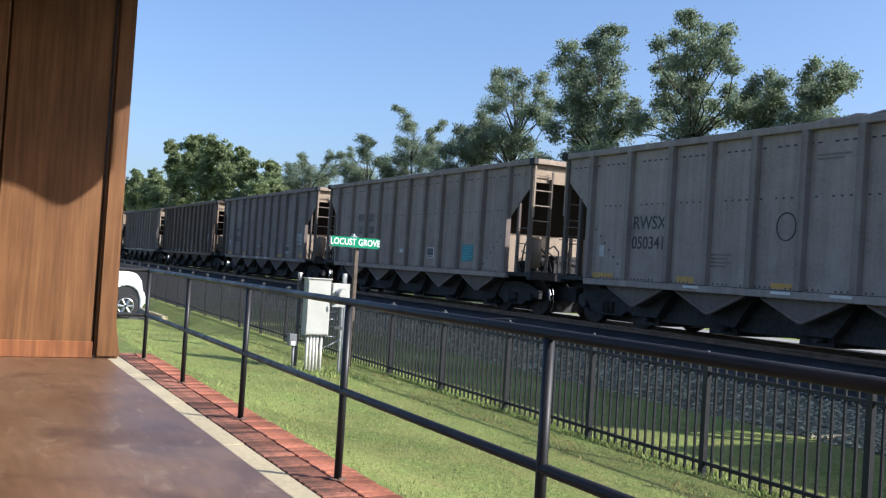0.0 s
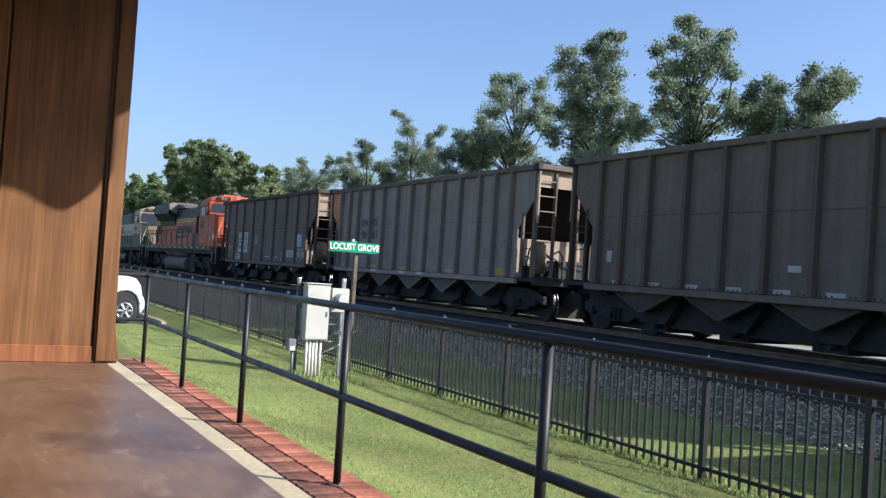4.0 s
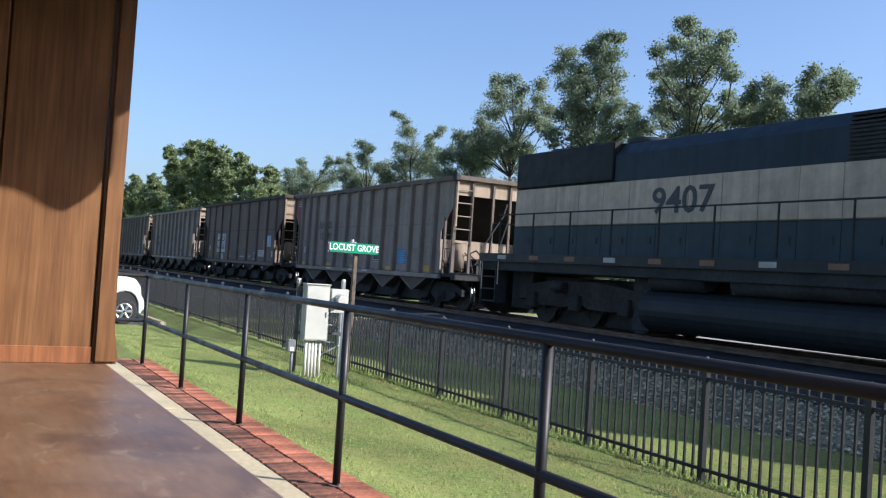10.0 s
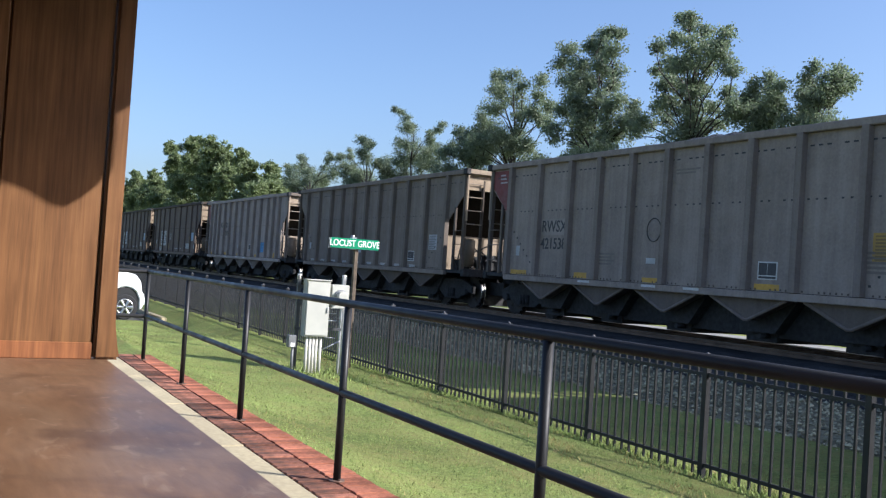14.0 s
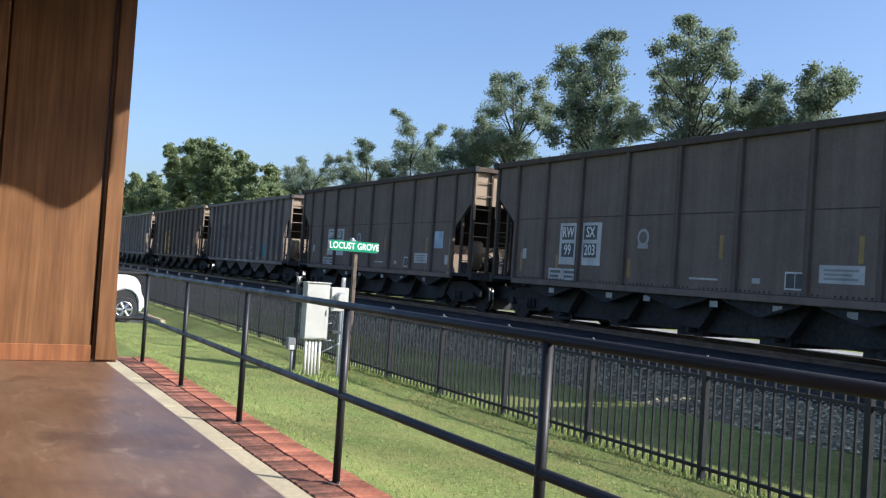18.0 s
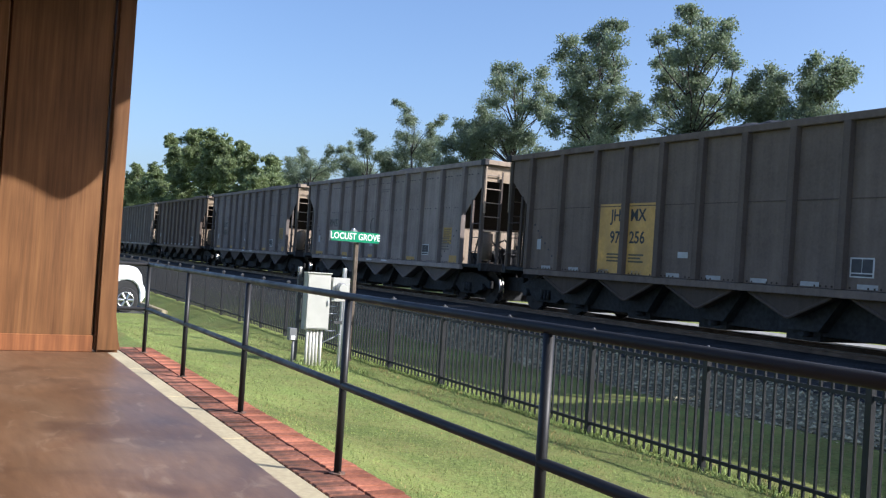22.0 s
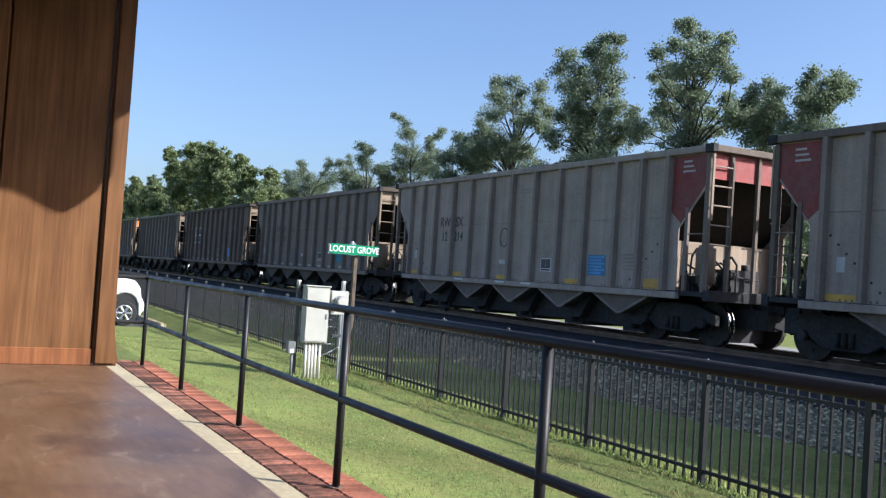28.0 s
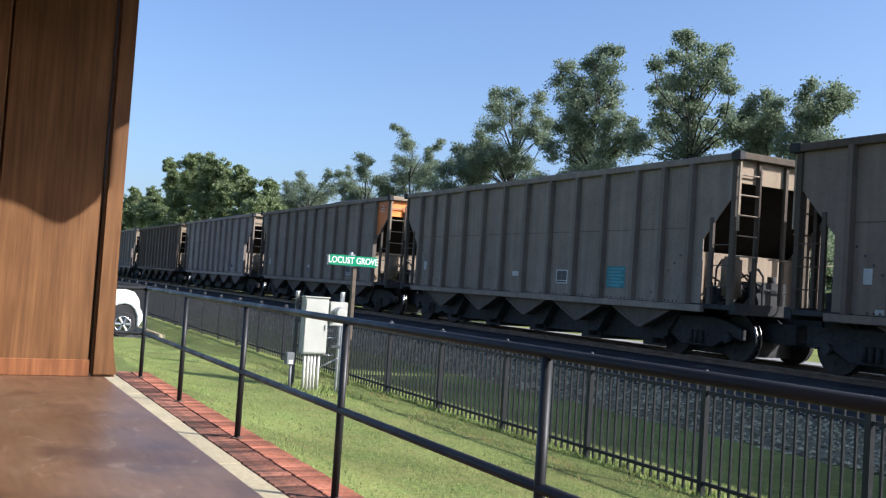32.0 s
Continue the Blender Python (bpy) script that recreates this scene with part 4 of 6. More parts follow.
    for e in (-1, 1):
        part("brake_rigging", shape(lambda bm: (box(bm, *sorted((e * 5.0, e * 6.9)), -0.6, 0.6, 0.10, 0.8), box(bm, *sorted((e * 6.9, e * 7.9)), -0.4, 0.3, 0.42, 0.8))), M_UNDER, root)
    # the heaped load
    rng = np.random.default_rng(int(top * 100))
    nu, nv = 74, 13
    grid = []
    for i in range(nu):
        for j in range(nv):
            u, v = i / (nu - 1) * 2 - 1, j / (nv - 1) * 2 - 1
            rise = 0.52 * (1 - abs(v) ** 2.2) * (1 - abs(u) ** 8) * (0.8 + 0.2 * math.cos(u * 7.85)) - 0.10
            grid.append((u * (L - 0.1), v * (W - 0.03), top + rise + rng.normal(0, 0.03)))
    quads = [(i * nv + j, (i + 1) * nv + j, (i + 1) * nv + j + 1, i * nv + j + 1) for i in range(nu - 1) for j in range(nv - 1)]
    part("coal_load", from_arrays("coal_load", grid, quads, M_COAL), None, root)
    for k in range(5):
        x = (k - 2) * 2.3
        z1 = chute_z
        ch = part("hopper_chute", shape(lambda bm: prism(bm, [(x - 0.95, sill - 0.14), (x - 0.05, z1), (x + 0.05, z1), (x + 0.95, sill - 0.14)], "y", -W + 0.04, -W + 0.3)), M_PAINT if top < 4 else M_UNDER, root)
        part("gate_box", shape(lambda bm: (prism(bm, [(x - 1.0, sill - 0.05), (x - 0.42, 0.30), (x + 0.42, 0.30), (x + 1.0, sill - 0.05)], "y", -W + 0.35, W - 0.1), box(bm, x - 0.46, x + 0.3, -0.95, 0.95, 0.12, 0.32), cyl(bm, (x + 0.1, -1.2, 0.24), (x + 0.1, -0.9, 0.24), 0.05, 8))), M_UNDER, root)
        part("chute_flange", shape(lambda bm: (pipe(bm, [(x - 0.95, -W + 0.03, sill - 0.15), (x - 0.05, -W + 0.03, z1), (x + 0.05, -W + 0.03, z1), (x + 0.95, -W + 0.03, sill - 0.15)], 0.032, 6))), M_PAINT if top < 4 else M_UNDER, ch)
    return root


def side_pose(x, z, out):
    """A pose on the car's side that faces the lawn: words run ahead."""
    return Matrix.Translation((x, -out, z)) @ pose(0, 0, 0, 90)


def mark(car, words, x, z, h, colour=None, wide=0.95):
    lettering(words, h, M_TEXT if colour is None else M_PATCH, car, side_pose(x, z, 1.519), "lettering", 0.004, wide, colour)


def patch(car, name, x0, x1, z0, z1, colour, out=1.513, label=""):
    part(name, shape(lambda bm: box(bm, x0, x1, -out - 0.003, -out, z0, z1)), M_PATCH, car, label, colour)


def bars(car, x, z, w, h, rows, colour, out=1.515, name="writing_bar"):
    """Rows of small unreadable writing, as bars."""
    for k in range(rows):
        zz = z + h * (1 - (k + 0.2) / rows)
        part(name, shape(lambda bm: box(bm, x, x + w * (1.0 if k % 2 == 0 else 0.82), -out - 0.003, -out, zz - h * 0.55 / rows, zz)), M_PATCH, car, "", colour)


GREY, LIGHT, TAUPE, DARK, BROWN, PALEGREY = (0.226, 0.193, 0.175), (0.265, 0.224, 0.197), (0.176, 0.15, 0.128), (0.137, 0.109, 0.093), (0.142, 0.111, 0.092), (0.352, 0.3, 0.264)
# RED is set dim, for corners on the shaded car side
YELLOW, AMBER, WHITE, TEAL, BLUE, RED, ORANGE, PALE = (0.58, 0.34, 0.05), (0.50, 0.30, 0.07), (0.62, 0.62, 0.60), (0.06, 0.30, 0.36), (0.10, 0.32, 0.62), (0.17, 0.024, 0.022), (0.60, 0.17, 0.03), (0.40, 0.50, 0.62)

# number of the car in the train: style, paint, words above and below, inset patches
CONSIST = [
    (0, "a", GREY, "RWSX|050341", "circle amber"), (1, "a", LIGHT, "RW   SX|053  100", "teal square"), (2, "a", GREY, "RWSX|050535", "amber square card"), (3, "b", BROWN, "", "card feet square"),
    (4, "b", LIGHT, "RW   SX|901   069", "orange_rear amber"), (5, "c", DARK, "RW SX|99 595", "boxed blue graffiti"), (6, "orange", None, "", ""), (7, "cream", None, "", ""),
    (8, "b", LIGHT, "RW   SX|12   301", "red_rear yellow blue square"), (9, "c", DARK, "RW SX|99 475", "boxed blue"), (10, "a", LIGHT, "RWSX|421538", "red_rear yellow square circle ypatch"), (11, "a", TAUPE, "", "card square feet"),
    (12, "b", PALEGREY, "RW   SX|12   298", "red_rear yellow blue square"), (13, "c", DARK, "RW SX|99 203", "boxed blue"), (14, "c", DARK, "RW SX|99 246", "boxed blue"), (15, "b", LIGHT, "RW   SX|901   215", "amber teal square circle"),
    (16, "a", BROWN, "JH  MX|97  256", "ycard feet square ypatch"), (17, "a", GREY, "RWSX|050025", "square circle amber ypatch"), (18, "a", GREY, "RWSX|050358", "circle amber square ypatch"), (19, "a", BROWN, "", "square feet"),
    (20, "b", LIGHT, "RW   SX|12   136", "red_rear yellow graffiti"), (21, "b", PALEGREY, "RW   SX|12   214", "red_front yellow blue square circle"), (22, "b", TAUPE, "RW   SX|23   028", "feet square teal"), (23, "b", BROWN, "", "frames blue feet square"),
    (24, "b", TAUPE, "", "teal square"), (25, "a", TAUPE, "", "orange_front square"), (26, "a", GREY, "", "square"), (27, "b", BROWN, "", "feet"), (28, "a", GREY, "", "square"), (29, "a", TAUPE, "", ""), (30, "b", BROWN, "", ""),
]


def dress(car, style, paint, words, marks):
    """Marks and patches on the side of one car."""
    dark = sum(paint) < 0.335
    ink = (0.42, 0.41, 0.40) if dark else tuple(q * 0.5 for q in paint) if paint == TAUPE else None
    dim = tuple(q * 0.7 for q in paint)
    if words and "boxed" not in marks and "ycard" not in marks:
        a, b = words.split("|")
        x, z = (-3.46 if style == "b" else -3.57, 2.68) if "   " in a else (-4.15, 2.32)
        if len(b) == 6:
            patch(car, "letter_ground", x - 0.55, x + 0.55, z - 0.2, z + 0.2, tuple(q * 1.18 for q in paint))
        for word, zw, size in ((a, z, 0.29), (b, z - 0.43, 0.28)):
            halves = word.split()
            for i, half in enumerate(halves):
                mark(car, half, x + (0.87 * i - 0.40 if len(halves) == 2 else 0.0), zw, size, ink)
        if not b:
            patch(car, "stencil_bar", x - 0.5, x + 0.5, z - 0.58, z - 0.34, dim)
    low = bmesh.new()
    for k in range(100):
        x = -6.0 + k * 0.12
        if k % 9 > 1:
            box(low, x, x + 0.035, -1.518, -1.511, 1.095, 1.13)
    tagged(part("rivet_strip", low, M_PAINT, car, "", tuple(q * 0.45 for q in paint)), kind="stuff")
    if style != "c":
        bolts = bmesh.new()
        for k in range(7):
            for e in (-1, 1):
                box(bolts, e * (6.0 - 0.17 * k) - 0.02, e * (6.0 - 0.17 * k) + 0.02, -1.524, -1.511, 2.18 - 0.155 * k, 2.22 - 0.155 * k)
        tagged(part("bolt_row", bolts, M_TEXT, car), kind="stuff")
    patch(car, "route_label", -5.85, -5.68, 1.58, 1.84, (0.42, 0.43, 0.44))
    if style == "a" and "ycard" not in marks:
        row = bmesh.new()
        for z in (2.72, 3.66):
            for k in range(78):
                x = -7.0 + k * 0.18
                if k % 7 != 6 and (z > 3 or abs(x) < 6.1):
                    box(row, x, x + (0.09 if z > 3 else 0.05), -1.517, -1.512, z, z + 0.03)
        tagged(part("rivet_line", row, M_TEXT, car), kind="stuff")
    else:
        part("seam", shape(lambda bm: box(bm, -6.1, 6.1, -1.520, -1.51, 2.592, 2.612)), M_PAINT, car, "", tuple(q * (0.6 if style == "c" else 0.85) for q in paint))
    for m in marks.split():
        if m == "boxed":
            a, b = words.split("|")
            for k in (0, 1):
                x, w = ((-3.87, 0.33), (-2.91, 0.36))[k]
                part("number_panel", shape(lambda bm: box(bm, x - w, x + w, -1.516, -1.513, 1.47, 2.47), 0.06, 3), M_PATCH, car, "", (0.50, 0.50, 0.50))
                for z, word in ((2.235, a), (1.815, b)):
                    xf = (-3.85, -2.96)[k]
                    patch(car, "number_field", xf - 0.25, xf + 0.25, z - 0.165, z + 0.165, (0.06, 0.06, 0.06), 1.517)
                    lettering(word.split()[k], 0.255, M_PATCH, car, side_pose(xf, z, 1.523), "lettering", 0.003, 0.82, (0.75, 0.75, 0.73))
            if "475" in words:
                patch(car, "whitewash_panel", -3.29, -2.82, 1.09, 1.40, (0.40, 0.38, 0.35))
            else:
                part("whitewash_emblem", shape(lambda bm: (cyl(bm, (-1.07, -1.513, 2.12), (-1.07, -1.518, 2.12), 0.19, 16), box(bm, -1.24, -0.90, -1.518, -1.513, 1.88, 1.97))), M_PATCH, car, "", (0.36, 0.36, 0.35))
                part("emblem_centre", shape(lambda bm: cyl(bm, (-1.07, -1.518, 2.12), (-1.07, -1.521, 2.12), 0.13, 12)), M_PATCH, car, "", tuple(paint))
            for x in () if "475" in words else (-4.6, -4.0):
                patch(car, "weight_panel", x, x + 0.58, 1.10, 1.37, (0.50, 0.50, 0.49))
                bars(car, x + 0.06, 1.12, 0.45, 0.22, 2, (0.12, 0.12, 0.12), 1.517)
            for x, z0, z1 in ((-5.95, 1.25, 1.75), (-4.33, 1.24, 1.70), (-1.56, 1.24, 1.65), (1.22, 1.69, 2.16), (4.40, 1.68, 2.13), (5.95, 1.24, 2.10)):
                patch(car, "yellow_reflector", x, x + 0.10, z0, z1, (0.33, 0.21, 0.05))
            patch(car, "whitewash_panel", 3.62, 4.54, 1.33, 1.64, (0.45, 0.45, 0.44))
            bars(car, 3.72, 1.37, 0.7, 0.22, 3, (0.25, 0.25, 0.25), 1.517)
            bars(car, 0.42, 1.26, 0.8, 0.07, 1, (0.45, 0.45, 0.44))
            patch(car, "small_label", 2.1, 2.3, 1.26, 1.36, (0.4, 0.4, 0.39))
            patch(car, "placard_card", 5.72, 5.92, 1.32, 1.60, (0.45, 0.46, 0.46))
            patch(car, "data_square", 2.88, 3.34, 1.18, 1.50, WHITE)
            patch(car, "data_cell", 2.91, 3.10, 1.21, 1.47, (0.05, 0.05, 0.055), 1.517)
            patch(car, "data_cell", 3.12, 3.31, 1.21, 1.47, (0.05, 0.05, 0.055), 1.517)
            for x in (-4.6, -2.3, -1.0, 1.0, 2.6, 4.2):
                patch(car, "gate_patch", x, x + 0.22, 0.76, 0.88, (0.40, 0.40, 0.39), 1.47)
        elif m == "circle":
            part("round_emblem", shape(lambda bm: pipe(bm, [(-0.4 + 0.22 * math.cos(k * 0.3491), -1.516, 2.22 + 0.25 * math.sin(k * 0.3491)) for k in range(19)], 0.012, 5)), M_TEXT, car)
        elif m in ("amber", "yellow"):
            c = AMBER if m == "amber" else YELLOW
            for x, w, z0, z1 in ((-6.05, 0.75, 1.24, 1.36), (-3.2, 0.5, 1.24, 1.38), (-0.7, 0.5, 1.24, 1.35), (2.5, 0.6, 1.24, 1.36), (5.45, 0.7, 1.24, 1.46)):
                patch(car, "yellow_reflector", x, x + w, z0 - 0.14, z1 - 0.15, c)
            for x in (-2.9, -0.6, 0.7):
                patch(car, "white_tape", x, x + 0.45, 1.0, 1.05, WHITE, 1.603)
            bars(car, -2.3, 1.42, 0.6, 0.3, 4, dim)
            bars(car, 4.7, 1.45, 0.7, 0.4, 5, dim)
            bars(car, 0.2, 3.35, 0.7, 0.14, 2, dim)
        elif m == "square":
            x, z = (1.43, 1.36) if style == "b" or "teal" in marks else (2.57, 1.29) if "red_rear" in marks else (3.60, 1.29)
            patch(car, "data_square", x, x + 0.47, z, z + 0.33, WHITE)
            patch(car, "data_strip", x + 0.03, x + 0.44, z + 0.02, z + 0.06, (0.05, 0.05, 0.055), 1.517)
            for k in (0, 1):
                patch(car, "data_cell", x + 0.03 + 0.21 * k, x + 0.23 + 0.21 * k, z + 0.08, z + 0.305, (0.05, 0.05, 0.055), 1.517)
            patch(car, "white_label", -0.6, -0.3, 1.50, 1.62, (0.5, 0.5, 0.5))
        elif m in ("teal", "blue"):
            if style == "c":
                patch(car, "blue_placard", 4.97, 5.54, 1.80, 2.32, PALE)
            else:
                c = TEAL if m == "teal" else BLUE
                x = 3.42 if style == "b" else 3.70
                bars(car, x + 0.02, 1.34, 0.60, 0.44, 6, c)
                patch(car, "label_ground", x, x + 0.66, 1.32, 1.80, tuple(q * 0.6 for q in c), 1.513)
        elif m == "card":
            patch(car, "route_card", 5.05, 5.60, 1.67, 2.14, (0.44, 0.45, 0.46))
            bars(car, 5.09, 1.69, 0.46, 0.42, 8, (0.2, 0.2, 0.2), 1.517)
        elif m == "feet":
            for k in range(9):
                patch(car, "white_tape", -5.6 + k * 1.17, -5.2 + k * 1.17, 1.10, 1.18, (0.42, 0.41, 0.40))
        elif m == "ycard":
            a, b = words.split("|")
            for k in (0, 1):
                x = (-2.70, -1.93)[k]
                x0, x1 = ((-3.29, -2.41), (-2.25, -1.35))[k]
                patch(car, "yellow_number_panel", x0, x1, 1.10, 2.66, (0.62, 0.36, 0.09))
                for z, word in ((2.385, a), (1.895, b)):
                    lettering(word.split()[k], 0.27, M_TEXT, car, side_pose(x, z, 1.519), "lettering", 0.006, 0.95)
                bars(car, x - 0.25, 1.34, 0.5, 0.22, 3, (0.12, 0.09, 0.04), 1.519)
        elif m == "ypatch":
            patch(car, "yellow_patch", 5.0, 5.52, 1.65, 2.14, (0.42, 0.26, 0.05))
            bars(car, 5.05, 1.67, 0.42, 0.44, 8, (0.22, 0.14, 0.04), 1.517)
        elif m in ("red_rear", "red_front", "orange_rear", "orange_front"):
            c = RED if m.startswith("red") else ORANGE
            e = 1 if m.endswith("front") else -1
            pts = [(e * 7.27, 3.86), (e * 6.2, 3.86), (e * 6.2, 2.72), (e * 6.5, 2.48 if style == "b" else 2.78), (e * 7.2, 3.28 if style == "b" else 3.4)]
            part("coloured_corner", shape(lambda bm: prism(bm, pts, "y", -1.516, -1.5125)), M_PATCH, car, "painted corner panel", c)
            # same paint 1.8 times brighter, standing for the sun on the end face
            part("coloured_end", shape(lambda bm: box(bm, e * 7.285 - 0.003, e * 7.285 + 0.003, -1.45, 1.45, 3.36, 3.88)), M_PATCH, car, "", tuple(min(1, q * 1.8) for q in c))
            for k in range(3):
                patch(car, "white_bar", min(e * 6.85, e * 6.5), max(e * 6.85, e * 6.5) - 0.05 * k, 3.52 + k * 0.1, 3.56 + k * 0.1, (0.42, 0.38, 0.37), 1.519)
        elif m == "frames":
            for k in (0, 1):
                for j in (0, 1):
                    x, z = -3.8 + 0.9 * k, 2.28 + 0.46 * j
                    part("stencil_frame", shape(lambda bm: (box(bm, x - 0.34, x + 0.34, -1.519, -1.515, z + 0.17, z + 0.225), box(bm, x - 0.34, x - 0.28, -1.519, -1.515, z - 0.17, z + 0.17), box(bm, x + 0.28, x + 0.34, -1.519, -1.515, z - 0.17, z + 0.17), box(bm, x - 0.34, x + 0.34, -1.519, -1.515, z - 0.225, z - 0.17))), M_PATCH, car, "", (0.62, 0.62, 0.61))
                    patch(car, "painted_out_field", x - 0.28, x + 0.28, z - 0.17, z + 0.17, (0.06, 0.058, 0.06), 1.513)
        elif m == "graffiti":
            rng = random.Random(5)
            for k in range(5):
                x = (5.1 if style == "c" else -2.3) + k * 0.2
                pts = [(x + rng.uniform(-0.1, 0.16), -1.52, 1.26 + rng.uniform(0, 0.48)) for _ in range(6)]
                part("scrawl", shape(lambda bm: pipe(bm, pts, 0.012, 4)), M_PATCH, car, "", (0.5, 0.5, 0.5))


# ---- locomotives ----
def loft(bm, rings):
    """Closed rings of points joined one above another, with flat ends."""
    made = [[bm.verts.new(p) for p in ring] for ring in rings]
    k = len(made[0])
    for lo, hi in zip(made, made[1:]):
        for i in range(k):
            bm.faces.new((lo[i], lo[(i + 1) % k], hi[(i + 1) % k], hi[i]))
    bm.faces.new(made[0][::-1])
    bm.faces.new(made[-1])


def slab(bm, pts, out, a, b):
    """A flat outline in space, from a to b metres along the way out."""
    out = Vector(out).normalized()
    lo, hi = ([bm.verts.new(Vector(p) + out * d) for p in pts] for d in (a, b))
    k = len(pts)
    bm.faces.new(lo[::-1])
    bm.faces.new(hi)
    for i in range(k):
        bm.faces.new((lo[i], lo[(i + 1) % k], hi[(i + 1) % k], hi[i]))


def on_facet(bm, p, q, marks, proud=0.008, deep=0.02):
    """A patch on the upright facet from plan point p to q; marks are (share of the way, height)."""
    p, q = Vector(p), Vector(q)
    out = Vector((q.y - p.y, p.x - q.x, 0))
    if out.x < 0:
        out = -out
    slab(bm, [(*p.lerp(q, u), z) for u, z in marks], out, -deep, proud)


def loco(kind):
    """A six-axle diesel. Origin on the rail top at mid-length, +x ahead."""
    orange = kind == "orange"
    body = (0.40, 0.092, 0.066) if orange else (0.030, 0.050, 0.060)
    band = body if orange else (0.45, 0.37, 0.285)
    roofc = (0.018, 0.022, 0.032) if orange else (0.018, 0.030, 0.044)
    cabc = (0.42, 0.098, 0.052) if orange else (0.36, 0.28, 0.19)
    STRIPE = (0.46, 0.29, 0.105)
    label = "orange and black diesel locomotive with yellow stripes" if orange else "cream and dark green diesel locomotive"
    root = thing("locomotive", None, None, label, "locomotive", "train cars")
    part("frame", shape(lambda bm: box(bm, -10.6, 10.2, -1.5, 1.5, 1.28, 1.70), 0.02), M_UNDER, root)
    for s in (-1, 1):
        part("walkway_edge", shape(lambda bm: box(bm, -10.6, 9.4, s * 1.55 - 0.03, s * 1.55 + 0.03, 1.52, 1.74)), M_LOCO, root, colour=(0.03, 0.032, 0.034))
        for k in range(12):
            x = -9.6 + k * 1.55
            part("reflector", shape(lambda bm: box(bm, x, x + 0.42, s * 1.585 - 0.006, s * 1.585 + 0.006, 1.58, 1.69)), M_PATCH, root, colour=YELLOW if orange else (0.20, 0.10, 0.05) if k % 3 else (0.40, 0.38, 0.34))
    # long hood in bands
    hood_y, rear, cab_x = 0.92, -10.15 if orange else -9.9, 5.86
    z0, z1, z2, z3 = 1.72, (2.98 if orange else 2.50), (3.28 if orange else 3.52), (4.28 if orange else 4.45)
    part("lower_hood", shape(lambda bm: box(bm, rear, cab_x, -hood_y, hood_y, z0, z1), 0.01), M_LOCO, root, colour=tuple(q * 0.5 for q in body))
    part("hood_band", shape(lambda bm: box(bm, rear, cab_x, -hood_y - 0.003, hood_y + 0.003, z1, z2), 0.01), M_LOCO, root, colour=tuple(q * 0.5 for q in band))
    roof = [(-hood_y, z2), (-hood_y, 4.15), (-hood_y + 0.28, z3), (hood_y - 0.28, z3), (hood_y, 4.15), (hood_y, z2)]
    part("upper_hood", shape(lambda bm: prism(bm, roof, "x", rear, cab_x - 0.1), 0.01), M_LOCO, root, colour=roofc)
    if orange:
        fl = [(-0.95, 3.12), (-1.02, 3.45), (-1.5, 3.95), (-1.5, 4.56), (-1.3, 4.66), (1.3, 4.66), (1.5, 4.56), (1.5, 3.95), (1.02, 3.45), (0.95, 3.12)]
        part("radiator_hood", shape(lambda bm: prism(bm, fl, "x", -8.5, -3.4), 0.03), M_LOCO, root, "flared black radiator hood", colour=(0.016, 0.020, 0.028))
        part("rear_hood", shape(lambda bm: prism(bm, [(-0.95, 3.56), (-0.95, 4.2), (-0.7, 4.5), (0.7, 4.5), (0.95, 4.2), (0.95, 3.56)], "x", rear, -8.5), 0.02), M_LOCO, root, colour=(0.016, 0.020, 0.028))
        fin = [(-0.97, 3.9), (-1.46, 4.2), (-1.5, 4.58), (-1.3, 4.68), (1.3, 4.68), (1.5, 4.58), (1.46, 4.2), (0.97, 3.9)]
        # sun on this end face is put into its pale grey-beige
        part("radiator_end", shape(lambda bm: prism(bm, fin, "x", -3.39, -3.30), 0.01), M_LOCO, root, "radiator hood end, pale as if sunlit", colour=(0.20, 0.17, 0.14))
        part("fan_deck", shape(lambda bm: prism(bm, [(-3.3, 4.28), (-3.3, 4.62), (-2.4, 4.55), (-0.9, 4.28)], "y", -0.9, 0.9), 0.02), M_LOCO, root, colour=(0.10, 0.09, 0.08))
        part("inverter_cabinet", shape(lambda bm: box(bm, 2.9, 5.8, -1.0, 1.0, 3.57, 4.52), 0.04), M_LOCO, root, colour=(0.011, 0.012, 0.016))
        # raised panel; its dark red stands for the door lying in shade
        part("door_recess", shape(lambda bm: box(bm, rear + 0.1, -8.9, -0.955, 0.955, 1.95, 3.2), 0.01), M_LOCO, root, colour=(0.055, 0.012, 0.010))
        part("hand_brake", shape(lambda bm: pipe(bm, [(-8.05 + 0.30 * math.cos(a * 0.5236), -1.06, 2.85 + 0.30 * math.sin(a * 0.5236)) for a in range(13)], 0.03, 6)), M_UNDER, root)
        for xa, xb in ((rear + 0.02, -8.52), (-3.28, cab_x - 0.12)):
            for s in (-1, 1):
                st = part("yellow_stripe", shape(lambda bm: box(bm, xa, xb, s * 0.93 - 0.006, s * 0.93 + 0.006, 3.285, 3.555)), M_LOCO, root, colour=STRIPE)
                for z in (3.36, 3.455):
                    part("stripe_line", shape(lambda bm: box(bm, xa, xb, s * 0.938 - 0.003, s * 0.938 + 0.003, z, z + 0.028)), M_LOCO, st, colour=(0.03, 0.02, 0.016))
